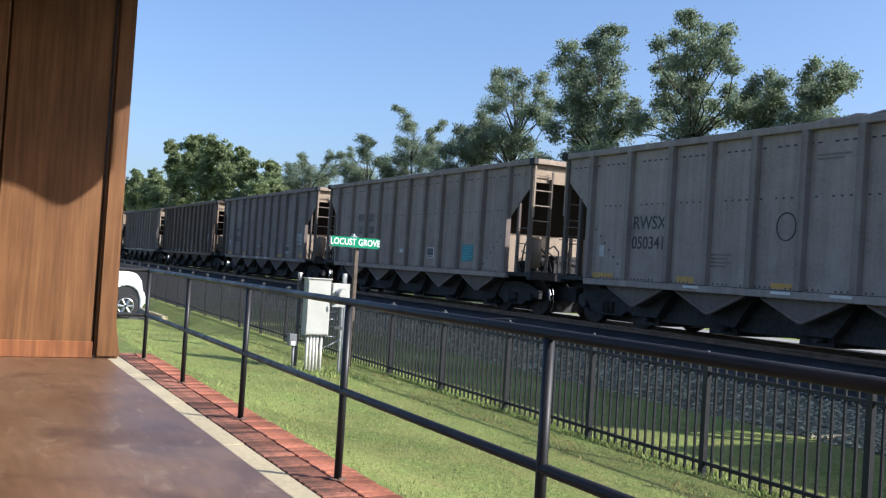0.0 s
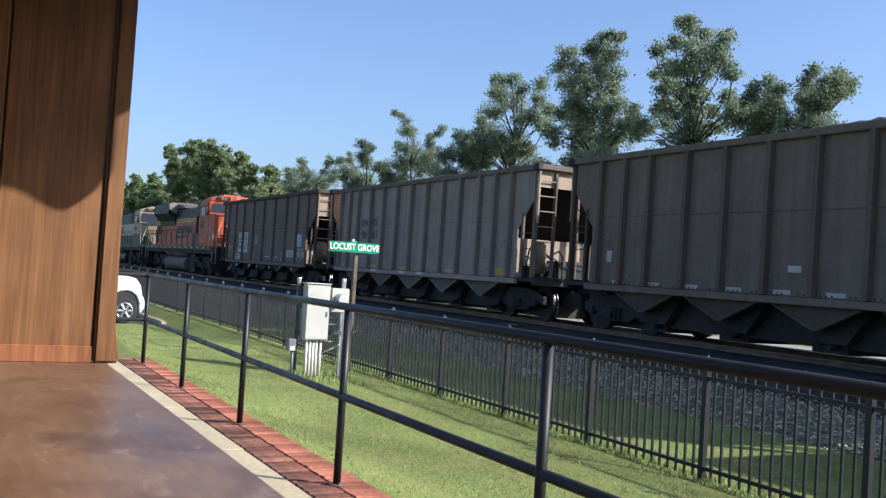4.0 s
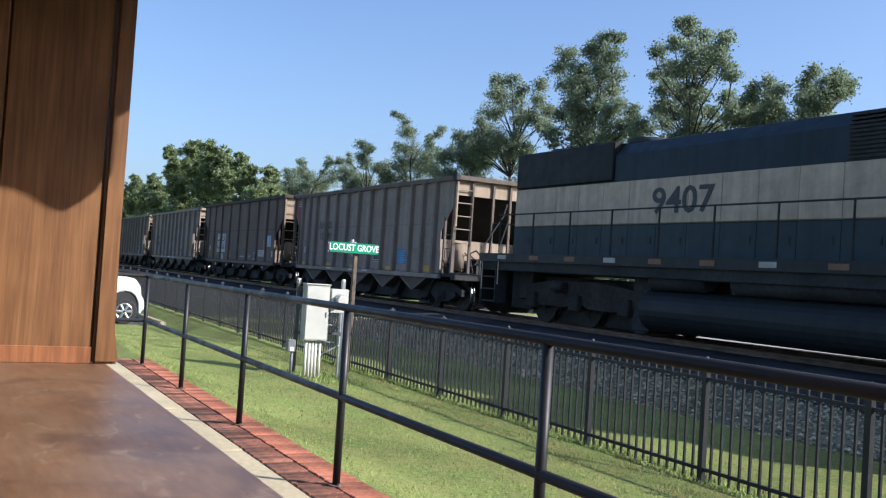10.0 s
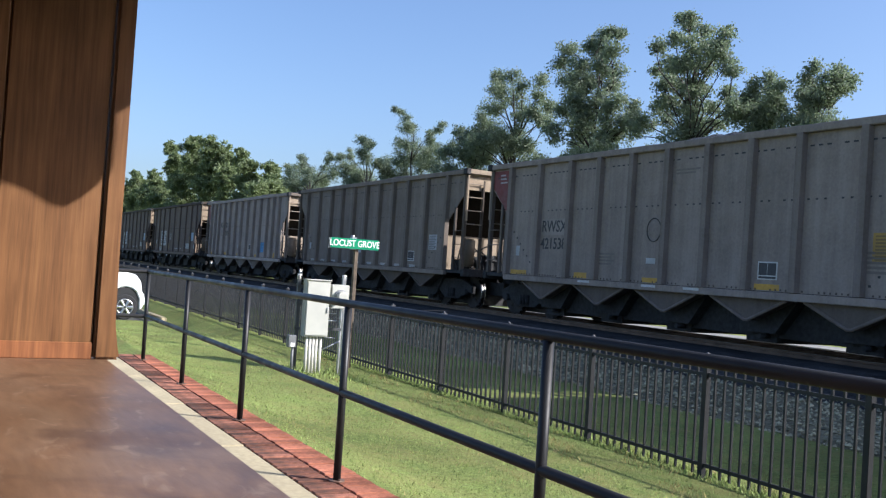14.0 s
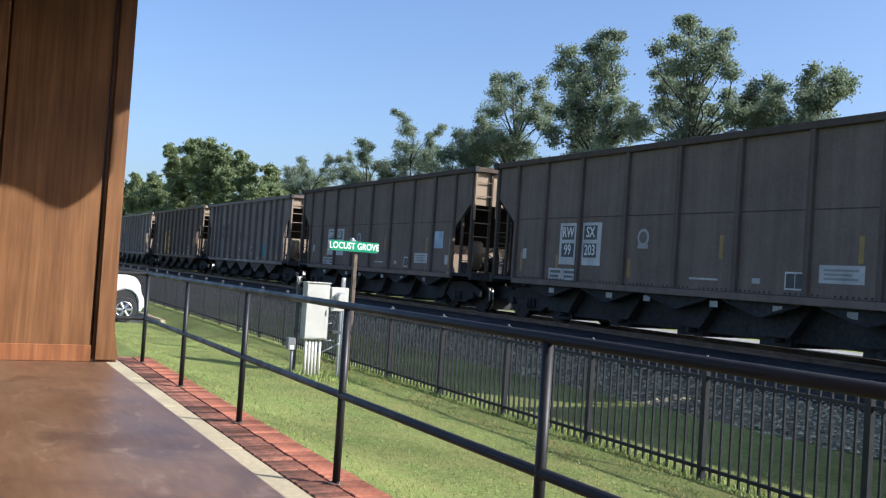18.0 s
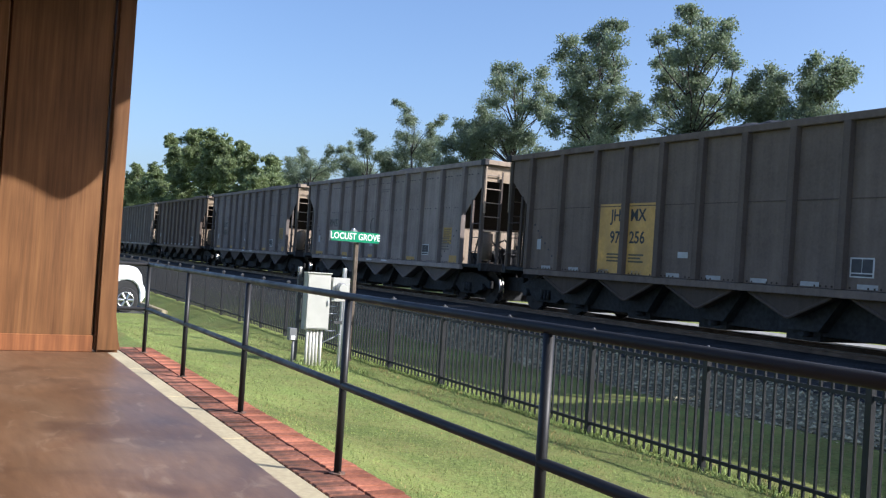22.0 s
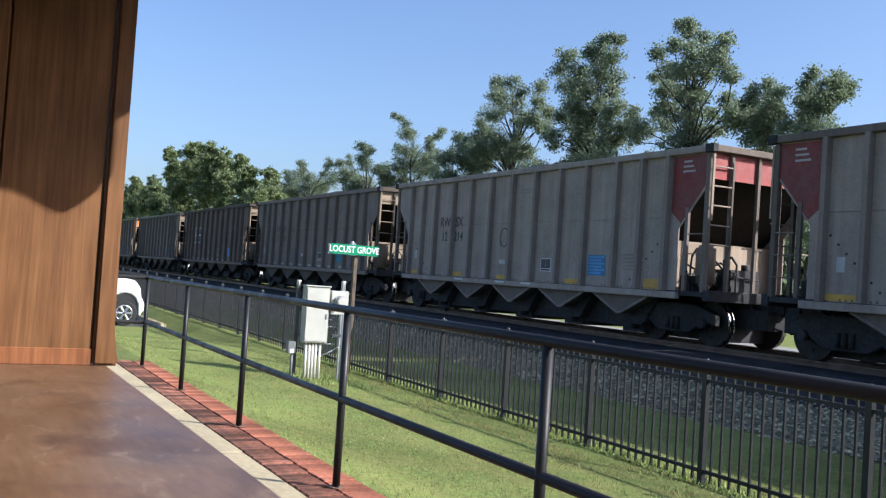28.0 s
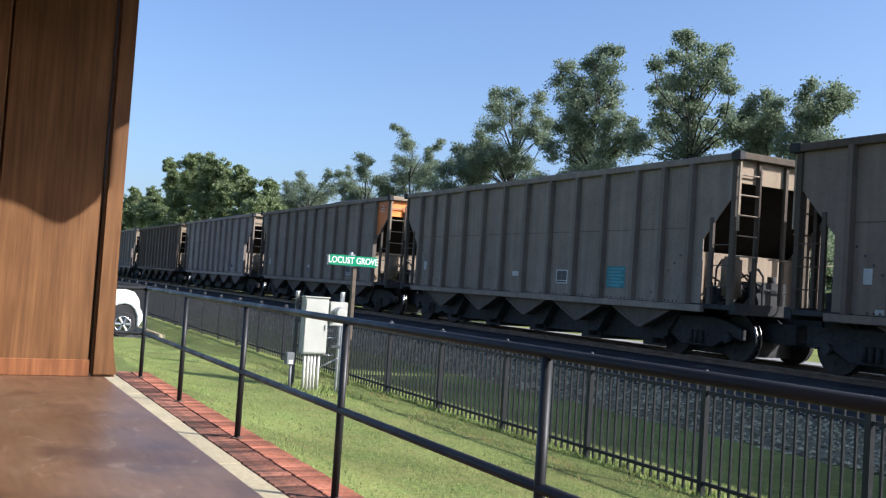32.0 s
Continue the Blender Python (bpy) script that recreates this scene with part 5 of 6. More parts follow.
        for s in (-1, 1):
            for z in (1.90, 1.97):
                part("lower_stripe", shape(lambda bm: box(bm, rear, cab_x - 0.1, s * 0.926 - 0.003, s * 0.926 + 0.003, z, z + 0.035)), M_LOCO, root, colour=STRIPE)
            for k in range(4):
                x = -3.0 + k * 1.17
                part("brand_shape", shape(lambda bm: prism(bm, [(x, 2.58), (x + 1.05, 2.58), (x + 1.22, 3.08), (x + 0.17, 3.08)], "y", s * 0.948 - 0.003, s * 0.948 + 0.003)), M_LOCO, root, colour=(0.030, 0.027, 0.030))
                part("brand_slot", shape(lambda bm: prism(bm, [(x + 0.34, 2.78), (x + 0.80, 2.78), (x + 0.83, 2.87), (x + 0.37, 2.87)], "y", s * 0.953 - 0.003, s * 0.953 + 0.003)), M_LOCO, root, colour=body)
            part("brand_swoosh", shape(lambda bm: prism(bm, [(-3.3, 2.20), (-1.0, 2.28), (1.7, 2.46), (-1.0, 2.42), (-3.1, 2.40)], "y", s * 0.948 - 0.003, s * 0.948 + 0.003)), M_LOCO, root, colour=(0.026, 0.024, 0.027))
            part("grimy_panel", shape(lambda bm: box(bm, 3.35, 5.75, *sorted((s * 0.95, s * 1.34)), 1.76, 2.48), 0.02), M_LOCO, root, colour=(0.11, 0.042, 0.034))
            for x in (3.1, 4.15, 5.35):
                part("drain_pipe", shape(lambda bm: cyl(bm, (x, s * 0.99, 2.5), (x, s * 0.99, 3.6), 0.055, 8)), M_UNDER, root)
    else:
        part("radiator_hood", shape(lambda bm: box(bm, rear + 0.05, -5.6, -0.98, 0.98, 3.54, 4.48), 0.03), M_LOCO, root, colour=(0.006, 0.007, 0.008))
        part("air_filter_box", shape(lambda bm: box(bm, 2.3, 4.5, -0.99, 0.99, 3.54, 4.48), 0.03), M_LOCO, root, colour=(0.008, 0.013, 0.019))
        part("filter_grille", shape(lambda bm: [box(bm, 1.0, 2.28, -0.96, 0.96, 3.56 + k * 0.075, 3.60 + k * 0.075) for k in range(11)]), M_UNDER, root)
        # solid black block standing for the shade of a recess behind the cab
        part("battery_recess", shape(lambda bm: box(bm, 4.55, 5.8, -0.96, 0.96, 3.5, 4.3)), M_UNDER, root)
        for s in (-1, 1):
            part("cab_rear_door", shape(lambda bm: box(bm, 5.0, 5.5, s * 0.95 - 0.01, s * 0.95 + 0.01, 1.85, 3.45)), M_UNDER, root)
            lettering("9407", 0.58, M_TEXT, root, Matrix.Translation((-3.2, -0.948, 2.98)) @ pose(0, 0, 0, 90) if s < 0 else Matrix.Translation((-3.2, 0.948, 2.98)) @ pose(0, 0, 0, 90, 0, 180), "road_number", 0.012, 1.22)
    # doors and panel joints of the hood
    for k in range(16):
        x = rear + 0.01 + k * (cab_x - rear - 0.02) / 16
        for s in (-1, 1):
            part("hood_door", shape(lambda bm: box(bm, x, x + 0.975, s * (hood_y + 0.006) - 0.012, s * (hood_y + 0.006) + 0.012, z0 + 0.02, z1 - (0.0 if orange else 0.02)), 0.008), M_LOCO, root, colour=body)
            part("hood_panel", shape(lambda bm: box(bm, x, x + 0.975, s * (hood_y + 0.006) - 0.012, s * (hood_y + 0.006) + 0.012, z1 + (0.0 if orange else 0.02), z2 - 0.01), 0.008), M_LOCO, root, colour=band)
            part("door_latch", shape(lambda bm: box(bm, x + 0.8, x + 0.84, s * (hood_y + 0.022) - 0.008, s * (hood_y + 0.022) + 0.008, z1 - 0.45, z1 - 0.30)), M_UNDER, root)
    for x, w in ((-8.6, 0.75), (-7.0, 0.75), (-5.4, 0.75)):
        part("roof_fan", shape(lambda bm: cyl(bm, (x, 0, 4.4), (x, 0, 4.84 if orange else 4.60), w * 0.8, 20)), M_UNDER, root)
    if not orange:
        part("exhaust_stack", shape(lambda bm: box(bm, -1.2, -0.2, -0.3, 0.3, 4.4, 4.54), 0.02), M_UNDER, root)
    # cab: its front is a shallow wedge that leans back
    def front(y, z):
        return 8.66 - 0.55 * abs(y) / 1.5 - 0.28 * max(0.0, z - 3.4) / 0.98
    rings = [[(5.85, -1.5, z), (front(1.5, z), -1.5, z), (front(0, z), 0, z), (front(1.5, z), 1.5, z), (5.85, 1.5, z)] for z in (1.72, 3.4, 4.38)]
    c = part("cab", shape(lambda bm: loft(bm, rings), 0.05, 3), M_LOCO, root, colour=cabc)
    part("cab_roof", shape(lambda bm: loft(bm, [[(5.86, -1.46, 4.37), (7.84, -1.46, 4.37), (8.37, 0, 4.37), (7.84, 1.46, 4.37), (5.86, 1.46, 4.37)],
                                                [(5.86, -1.32, 4.52), (7.84, -1.32, 4.54), (8.36, 0, 4.56), (7.84, 1.32, 4.54), (5.86, 1.32, 4.52)],
                                                [(5.86, -0.8, 4.76), (7.86, -0.75, 4.74), (8.24, 0, 4.76), (7.86, 0.75, 4.74), (5.86, 0.8, 4.76)]]), 0.03, 2), M_LOCO, c, colour=cabc)
    part("roof_cooler", shape(lambda bm: box(bm, 6.3, 7.3, -0.55, 0.55, 4.74, 4.86), 0.03, 2), M_LOCO, c, colour=tuple(q * 0.8 + 0.05 for q in cabc))
    for s in (-1, 1):
        part("side_window", shape(lambda bm: box(bm, 6.30, 7.62, s * 1.507 - 0.01, s * 1.507 + 0.01, 3.54, 4.02)), M_GLASS, c)
        part("window_recess", shape(lambda bm: [box(bm, *q) for q in ((6.22, 7.70, s * 1.505 - 0.012, s * 1.505 + 0.012, 4.02, 4.07), (6.22, 7.70, s * 1.505 - 0.012, s * 1.505 + 0.012, 3.49, 3.54))]), M_LOCO, c, colour=(0.30, 0.14, 0.10) if orange else (0.10, 0.08, 0.06))
        part("belt_seam", shape(lambda bm: box(bm, 5.95, 8.05, s * 1.503 - 0.006, s * 1.503 + 0.006, 3.36, 3.385)), M_LOCO, c, colour=tuple(q * 0.3 for q in cabc))
        part("sunshade", shape(lambda bm: prism(bm, [(s * 1.5, 4.12), (s * 1.58, 4.10), (s * 1.5, 4.20)], "x", 6.15, 7.75)), M_LOCO, c, colour=cabc)
        for x in (6.25, 6.68, 7.08, 7.22, 7.58):
            part("window_bar", shape(lambda bm: box(bm, x, x + 0.05, s * 1.517 - 0.01, s * 1.517 + 0.01, 3.52, 4.04)), M_LOCO, c, colour=(0.05, 0.05, 0.05) if not orange and x not in (6.68, 7.22) else (0.30, 0.27, 0.24))

        def at(u, v):
            y, z = s * 1.5 * (1 - u), (3.60 + 0.74 * v if orange else 3.4 + 0.98 * v)
            return (front(y, z), y, z)
        out = (Vector(at(1, 0)) - Vector(at(0, 0))).cross(Vector(at(0, 1)) - Vector(at(0, 0))) * (1 if s < 0 else -1)
        gasket = [at(u, v) for u, v in ((0.05, 0.19), (0.13, 0.14), (0.91, 0.14), (0.95, 0.20), (0.95, 0.80), (0.90, 0.87), (0.17, 0.87), (0.10, 0.80))]
        pane = [at(u, v) for u, v in ((0.08, 0.21), (0.15, 0.17), (0.90, 0.17), (0.93, 0.22), (0.93, 0.78), (0.89, 0.84), (0.18, 0.84), (0.13, 0.78))]
        part("gasket", shape(lambda bm: slab(bm, gasket, out, -0.02, 0.012)), M_LOCO, c, colour=tuple(q * 0.35 for q in cabc))
        part("windshield", shape(lambda bm: slab(bm, pane, out, -0.01, 0.018)), M_GLASS, c)
        ends = (at(0.72, 0.80), at(0.70, 0.62), at(0.50, 0.34))
        part("wiper", shape(lambda bm: pipe(bm, [Vector(p) + out.normalized() * 0.035 for p in ends], 0.012, 5)), M_UNDER, c)
        part("mirror", shape(lambda bm: box(bm, 7.86, 7.90, *sorted((s * 1.51, s * 1.66)), 3.5, 3.92)), M_UNDER, c)
    # nose: sides flush with the cab, corners cut off
    if orange:
        plan, tops = [(8.05, 1.5), (9.36, 1.48), (9.60, 1.30), (9.70, 0.5)], (3.56, 3.54, 3.46, 3.46)
    else:
        plan, tops = [(8.05, 1.5), (9.22, 1.46), (9.66, 1.05), (9.88, 0.5)], (3.42, 3.38, 3.26, 3.28)
    ring = [(x, -y) for x, y in plan] + plan[::-1]
    high = tops + tops[::-1]
    noses = (0.43, 0.100, 0.045) if orange else cabc
    ridge = [(8.4, 0, 3.64 if orange else 3.66), (9.2, 0, 3.54) if orange else (9.5, 0, 3.54)]

    def nose_fill(bm, lift=0.0, base=1.72):
        lo = [bm.verts.new((x, y, base if base else z - 0.03)) for (x, y), z in zip(ring, high)]
        hi = [bm.verts.new((x, y, z + lift)) for (x, y), z in zip(ring, high)]
        r0, r1 = (bm.verts.new((x, y, z + lift)) for x, y, z in ridge)
        bm.faces.new(lo[::-1])
        for i in range(8):
            bm.faces.new((lo[i], lo[(i + 1) % 8], hi[(i + 1) % 8], hi[i]))
        bm.faces.new((hi[0], hi[1], r1, r0))
        bm.faces.new((hi[6], hi[7], r0, r1))
        bm.faces.new((hi[7], hi[0], r0))
        for i in range(1, 6):
            bm.faces.new((hi[i], hi[i + 1], r1))
    ns = part("nose", shape(nose_fill, 0.03, 2), M_LOCO, root, colour=noses)
    part("nose_top", shape(lambda bm: nose_fill(bm, 0.012, 0)), M_LOCO, ns, "dark anti-glare nose top", colour=(0.026, 0.038, 0.038) if not orange else (0.045, 0.042, 0.045))
    if not orange:
        for s in (-1, 1):
            part("lower_band", shape(lambda bm: box(bm, 5.86, 8.09, s * 1.503 - 0.004, s * 1.503 + 0.004, 1.74, 2.57)), M_LOCO, c, colour=body)
            part("maroon_line", shape(lambda bm: box(bm, 5.86, 8.09, s * 1.504 - 0.004, s * 1.504 + 0.004, 2.572, 2.60)), M_LOCO, c, colour=(0.08, 0.02, 0.018))
            for k in range(4):
                x = 6.20 + k * 0.33
                part("brand_shape", shape(lambda bm: box(bm, x, x + 0.26, s * 1.507 - 0.004, s * 1.507 + 0.004, 2.88, 3.17)), M_LOCO, c, colour=(0.075, 0.08, 0.07))
            (xa, ya), (xb, yb), (xc, yc), (xd, yd) = [(x, s * y) for x, y in plan]
            part("nose_side_band", shape(lambda bm: on_facet(bm, (xa + 0.05, ya), (xb, yb), ((0, 1.74), (1, 1.74), (1, 2.52), (0, 2.57)))), M_LOCO, ns, colour=body)
            part("nose_green_panel", shape(lambda bm: on_facet(bm, (xb, yb), (xc, yc), ((0, 1.74), (1, 1.74), (1, 2.26), (0.5, 2.47), (0, 2.52)))), M_LOCO, ns, colour=(0.03, 0.05, 0.05))
            part("nose_green_panel", shape(lambda bm: on_facet(bm, (xc, yc), (xd, yd), ((0, 1.74), (0.95, 1.74), (0.5, 2.0), (0, 2.26)))), M_LOCO, ns, colour=(0.03, 0.05, 0.05))
            part("nose_grab", shape(lambda bm: [pipe(bm, [(9.68, s * 1.0, z), (9.78, s * 1.0, z + 0.01), (9.92, s * 0.62, z + 0.06), (9.88, s * 0.58, z + 0.06)], 0.014, 6) for z in (3.0, 2.78, 2.35, 2.1)]), M_LOCO, ns, colour=cabc)
        em = part("nose_emblem", shape(lambda bm: cyl(bm, (9.84, -0.02, 2.70), (9.915, -0.02, 2.70), 0.47, 32)), M_LOCO, ns, "round dark emblem with a blue cross bar", colour=(0.035, 0.04, 0.04))
        part("emblem_disc", shape(lambda bm: cyl(bm, (9.9, -0.02, 2.70), (9.922, -0.02, 2.70), 0.30, 28)), M_LOCO, em, colour=(0.42, 0.36, 0.28))
        part("emblem_bar", shape(lambda bm: (box(bm, 9.9, 9.928, -0.13, -0.05, 2.42, 2.98), box(bm, 9.9, 9.928, 0.01, 0.09, 2.42, 2.98))), M_LOCO, em, colour=(0.03, 0.20, 0.55))
        part("emblem_band", shape(lambda bm: box(bm, 9.9, 9.932, -0.30, 0.26, 2.66, 2.74)), M_LOCO, em, colour=(0.42, 0.36, 0.28))
        for k in range(20):
            a = k * 0.31416
            part("emblem_mark", shape(lambda bm: box(bm, 9.9, 9.92, -0.02 + 0.385 * math.cos(a) - 0.03, -0.02 + 0.385 * math.cos(a) + 0.03, 2.70 + 0.385 * math.sin(a) - 0.03, 2.70 + 0.385 * math.sin(a) + 0.03)), M_LOCO, em, colour=(0.42, 0.36, 0.28))
    else:
        part("nose_door", shape(lambda bm: prism(bm, [(8.55, 1.74), (8.55, 3.74), (9.5, 3.72), (9.82, 3.64), (9.90, 1.74)], "y", -0.5, 0.5), 0.03, 2), M_LOCO, ns, colour=noses)
        part("door_plates", shape(lambda bm: (box(bm, 9.85, 9.905, -0.12, 0.16, 2.20, 2.36), box(bm, 9.85, 9.905, -0.12, 0.14, 1.96, 2.04))), M_PATCH, ns, colour=(0.50, 0.32, 0.16))
        part("headlight_housing", shape(lambda bm: box(bm, 9.80, 9.895, 0.22, 0.48, 2.86, 3.42), 0.02), M_LOCO, ns, colour=(0.10, 0.09, 0.08))
        part("light_strip", shape(lambda bm: box(bm, 9.80, 9.90, 0.22, 0.46, 2.70, 2.82), 0.01), M_PATCH, ns, colour=(0.6, 0.5, 0.42))
        ink = (0.02, 0.02, 0.022)
        for s in (-1, 1):
            (xc, yc), (xd, yd) = [(x, s * y) for x, y in plan[2:]]
            lean = 0.12 if s < 0 else -0.12
            for u in ((0.36, 0.72) if s < 0 else (0.30, 0.66)):
                part("nose_brand_shape", shape(lambda bm: on_facet(bm, (xc, yc), (xd, yd), ((u, 2.50), (u + 0.26, 2.50), (u + 0.26 + lean, 2.84), (u + lean, 2.84)))), M_LOCO, ns, colour=ink)
            part("nose_swoosh", shape(lambda bm: on_facet(bm, (xc, yc), (xd, yd), ((0.1, 2.32), (1, 2.32), (1, 2.40), (0.16, 2.43)))), M_LOCO, ns, colour=ink)
            part("nose_stripe", shape(lambda bm: on_facet(bm, (xc, yc), (xd, yd), ((0, 1.78), (1, 1.78), (1, 1.90), (0, 1.90)))), M_LOCO, ns, colour=STRIPE)
            part("placard", shape(lambda bm: box(bm, 8.5, 8.68, s * 1.50 - 0.012, s * 1.50 + 0.006, 2.05, 2.3)), M_PATCH, ns, colour=(0.42, 0.38, 0.33))
            part("door_outline", shape(lambda bm: (box(bm, 5.95, 7.6, s * 1.503 - 0.004, s * 1.503 + 0.004, 2.52, 2.545), box(bm, 5.95, 5.975, s * 1.503 - 0.004, s * 1.503 + 0.004, 1.75, 2.52))), M_LOCO, c, colour=(0.05, 0.012, 0.01))
            part("cab_stripe", shape(lambda bm: box(bm, 5.9, 8.08, s * 1.503 - 0.004, s * 1.503 + 0.004, 1.84, 1.90)), M_LOCO, c, colour=(0.16, 0.08, 0.04))
            part("nose_seam", shape(lambda bm: box(bm, 8.10, 8.12, s * 1.503 - 0.006, s * 1.503 + 0.004, 1.76, 3.40)), M_LOCO, c, colour=(0.07, 0.015, 0.01))
        for y in (-0.36, -0.02):
            part("nose_brand_shape", shape(lambda bm: slab(bm, [(9.872, y - 0.09, 2.50), (9.872, y + 0.17, 2.50), (9.862, y + 0.23, 2.84), (9.862, y - 0.03, 2.84)], (1, 0, 0.03), -0.01, 0.012)), M_LOCO, ns, colour=ink)
        part("nose_swoosh", shape(lambda bm: box(bm, 9.86, 9.888, -0.5, 0.3, 2.32, 2.40)), M_LOCO, ns, colour=ink)
        part("nose_stripe", shape(lambda bm: box(bm, 9.87, 9.908, -0.5, 0.5, 1.78, 1.90)), M_LOCO, ns, colour=STRIPE)
        lettering("8557", 0.46, M_TEXT, c, Matrix.Translation((6.72, -1.508, 2.98)) @ pose(0, 0, 0, 90), "road_number", 0.008, 0.85)
    for s in (-1, 1):
        along = Vector((-0.35 * s, 0.937, 0))
        out = Vector((0.937, 0.35 * s, 0))
        turn = Matrix(((along.x, 0, out.x, 0), (along.y, 0, out.y, 0), (0, 1, 0, 0), (0, 0, 0, 1)))
        mid = Vector((8.37 - 0.374 * 0.66, s * 0.66, 4.545))
        nb = part("number_board", shape(lambda bm: box(bm, -0.38, 0.38, -0.125, 0.125, -0.16, 0.05), 0.02), M_LOCO, c, colour=cabc)
        nb.matrix_basis = Matrix.Translation(mid) @ turn
        part("board_face", shape(lambda bm: box(bm, -0.345, 0.345, -0.10, 0.10, 0.04, 0.056)), M_PATCH, nb, colour=(0.02, 0.018, 0.016))
        lettering("8557" if orange else "9407", 0.145, M_CREAMRAIL, nb, Matrix.Translation((0, 0, 0.06)), "board_number", 0.001, 1.0)
        part("headlight", shape(lambda bm: cyl(bm, (8.26, s * 0.115, 4.57) if not orange else (9.82, 0.35, 3.14 + s * 0.13), (8.44, s * 0.115, 4.57) if not orange else (9.93, 0.35, 3.14 + s * 0.13), 0.09, 16)), M_LAMP, c)
        part("ditch_light", shape(lambda bm: cyl(bm, (10.5, s * 0.75, 1.35), (10.6, s * 0.75, 1.35), 0.11, 14)), M_LAMP, root)
    # ends: pilots, steps, handrails
    for e in (-1, 1):
        x = 10.55 * e
        part("pilot", shape(lambda bm: prism(bm, [(-1.5, 1.6), (-1.5, 0.35), (-1.1, 0.12), (1.1, 0.12), (1.5, 0.35), (1.5, 1.6)], "x", x - 0.06, x + 0.06)), M_PILOT, root)
        coupler(root, e * 10.6, e)
        for s in (-1, 1):
            for k in range(4):
                part("step", shape(lambda bm: box(bm, *sorted((e * 9.75, e * 10.35)), *sorted((s * 1.25, s * 1.56)), 0.42 + k * 0.33, 0.46 + k * 0.33)), M_UNDER, root)
            part("step_side", shape(lambda bm: box(bm, *sorted((e * 9.68, e * 9.73)), *sorted((s * 1.2, s * 1.56)), 0.4, 1.7)), M_UNDER, root)
            part("stair_rail", shape(lambda bm: pipe(bm, [(e * 10.45, s * 1.55, 0.75), (e * 10.45, s * 1.55, 1.9), (e * 10.1, s * 1.5, 2.3), (e * 9.9, s * 1.3, 2.75), (e * 9.9, s * 1.2, 3.1)], 0.016, 6)), M_CREAMRAIL, root, "cream stair handrail")
            part("stair_rail", shape(lambda bm: pipe(bm, [(e * 9.6, s * 1.55, 0.9), (e * 9.6, s * 1.55, 1.9), (e * 9.3, s * 1.5, 2.6)], 0.016, 6)), M_CREAMRAIL, root, "cream stair handrail")
            part("end_rail", shape(lambda bm: pipe(bm, [(e * 10.6, s * 0.35, 1.5), (e * 10.6, s * 0.35, 2.6), (e * 10.6, s * 1.2, 2.6), (e * 10.6, s * 1.3, 1.6)], 0.022, 6)), M_UNDER, root)
    for s in (-1, 1):
        part("side_rail", shape(lambda bm: pipe(bm, [(rear + 0.1, s * 1.5, 2.78), (5.3, s * 1.5, 2.78)], 0.02, 6)), M_UNDER, root)
        for k in range(10):
            x = rear + 0.2 + k * 1.62
            part("stanchion", shape(lambda bm: cyl(bm, (x, s * 1.5, 1.7), (x, s * 1.5, 2.79), 0.022, 6)), M_UNDER, root)
        for xa, xb in ((-3.6, -1.9), (-1.2, 2.5)):
            part("air_tank", shape(lambda bm: cyl(bm, (xa, s * 1.20, 1.27), (xb, s * 1.20, 1.27), 0.235, 18), 0.05, 2), M_TANK if orange else M_UNDER, root)
    curve = [(1.10 + 0.42 * math.cos(a * 0.2618 - 1.5708), 0.60 + 0.44 * math.sin(a * 0.2618 - 1.5708)) for a in range(13)]
    tank = curve + [(-y, z) for y, z in reversed(curve)]
    part("fuel_tank", shape(lambda bm: prism(bm, tank, "x", -3.7, 2.6)), M_TANK if orange else M_LOCO, root, colour=None if orange else (0.022, 0.026, 0.028))
    for xa, xb, w, zb in ((2.6, 4.2, 1.2, 0.12), (-4.3, -3.7, 1.2, 0.12), (8.7, 9.7, 1.0, 0.3), (-9.7, -8.7, 1.0, 0.3)):
        part("equipment_rack", shape(lambda bm: box(bm, xa, xb, -w, w, zb, 1.3), 0.02), M_UNDER, root)
    for e in (-1, 1):
        xc = e * 6.4
        t = part("truck", shape(lambda bm: box(bm, xc - 2.5, xc + 2.5, -0.62, 0.62, 0.07, 1.2)), M_UNDER, root)
        for s in (-1, 1):
            prof = [(xc - 2.65, 0.55), (xc - 2.5, 0.95), (xc - 0.9, 1.12), (xc + 0.9, 1.12), (xc + 2.5, 0.95), (xc + 2.65, 0.55), (xc + 2.2, 0.6), (xc + 1.5, 0.45), (xc + 0.5, 0.45), (xc, 0.6), (xc - 0.5, 0.45), (xc - 1.5, 0.45), (xc - 2.2, 0.6)]
            part("side_frame", shape(lambda bm: prism(bm, prof, "y", s * 1.12 - 0.09, s * 1.12 + 0.09), 0.02), M_TRUCK, t)
            for w in (-1.9, 0, 1.9):
                part("journal_box", shape(lambda bm: box(bm, xc + w - 0.2, xc + w + 0.2, s * 1.25 - 0.08, s * 1.25 + 0.08, 0.38, 0.78), 0.03), M_TRUCK, t)
            part("brake_cylinder", shape(lambda bm: cyl(bm, (xc - 0.9, s * 1.3, 0.95), (xc - 0.4, s * 1.3, 0.95), 0.13, 12)), M_TRUCK, t)
        for w in (-1.9, 0, 1.9):
            wheelset(t, xc + w, 0.52)
    return root


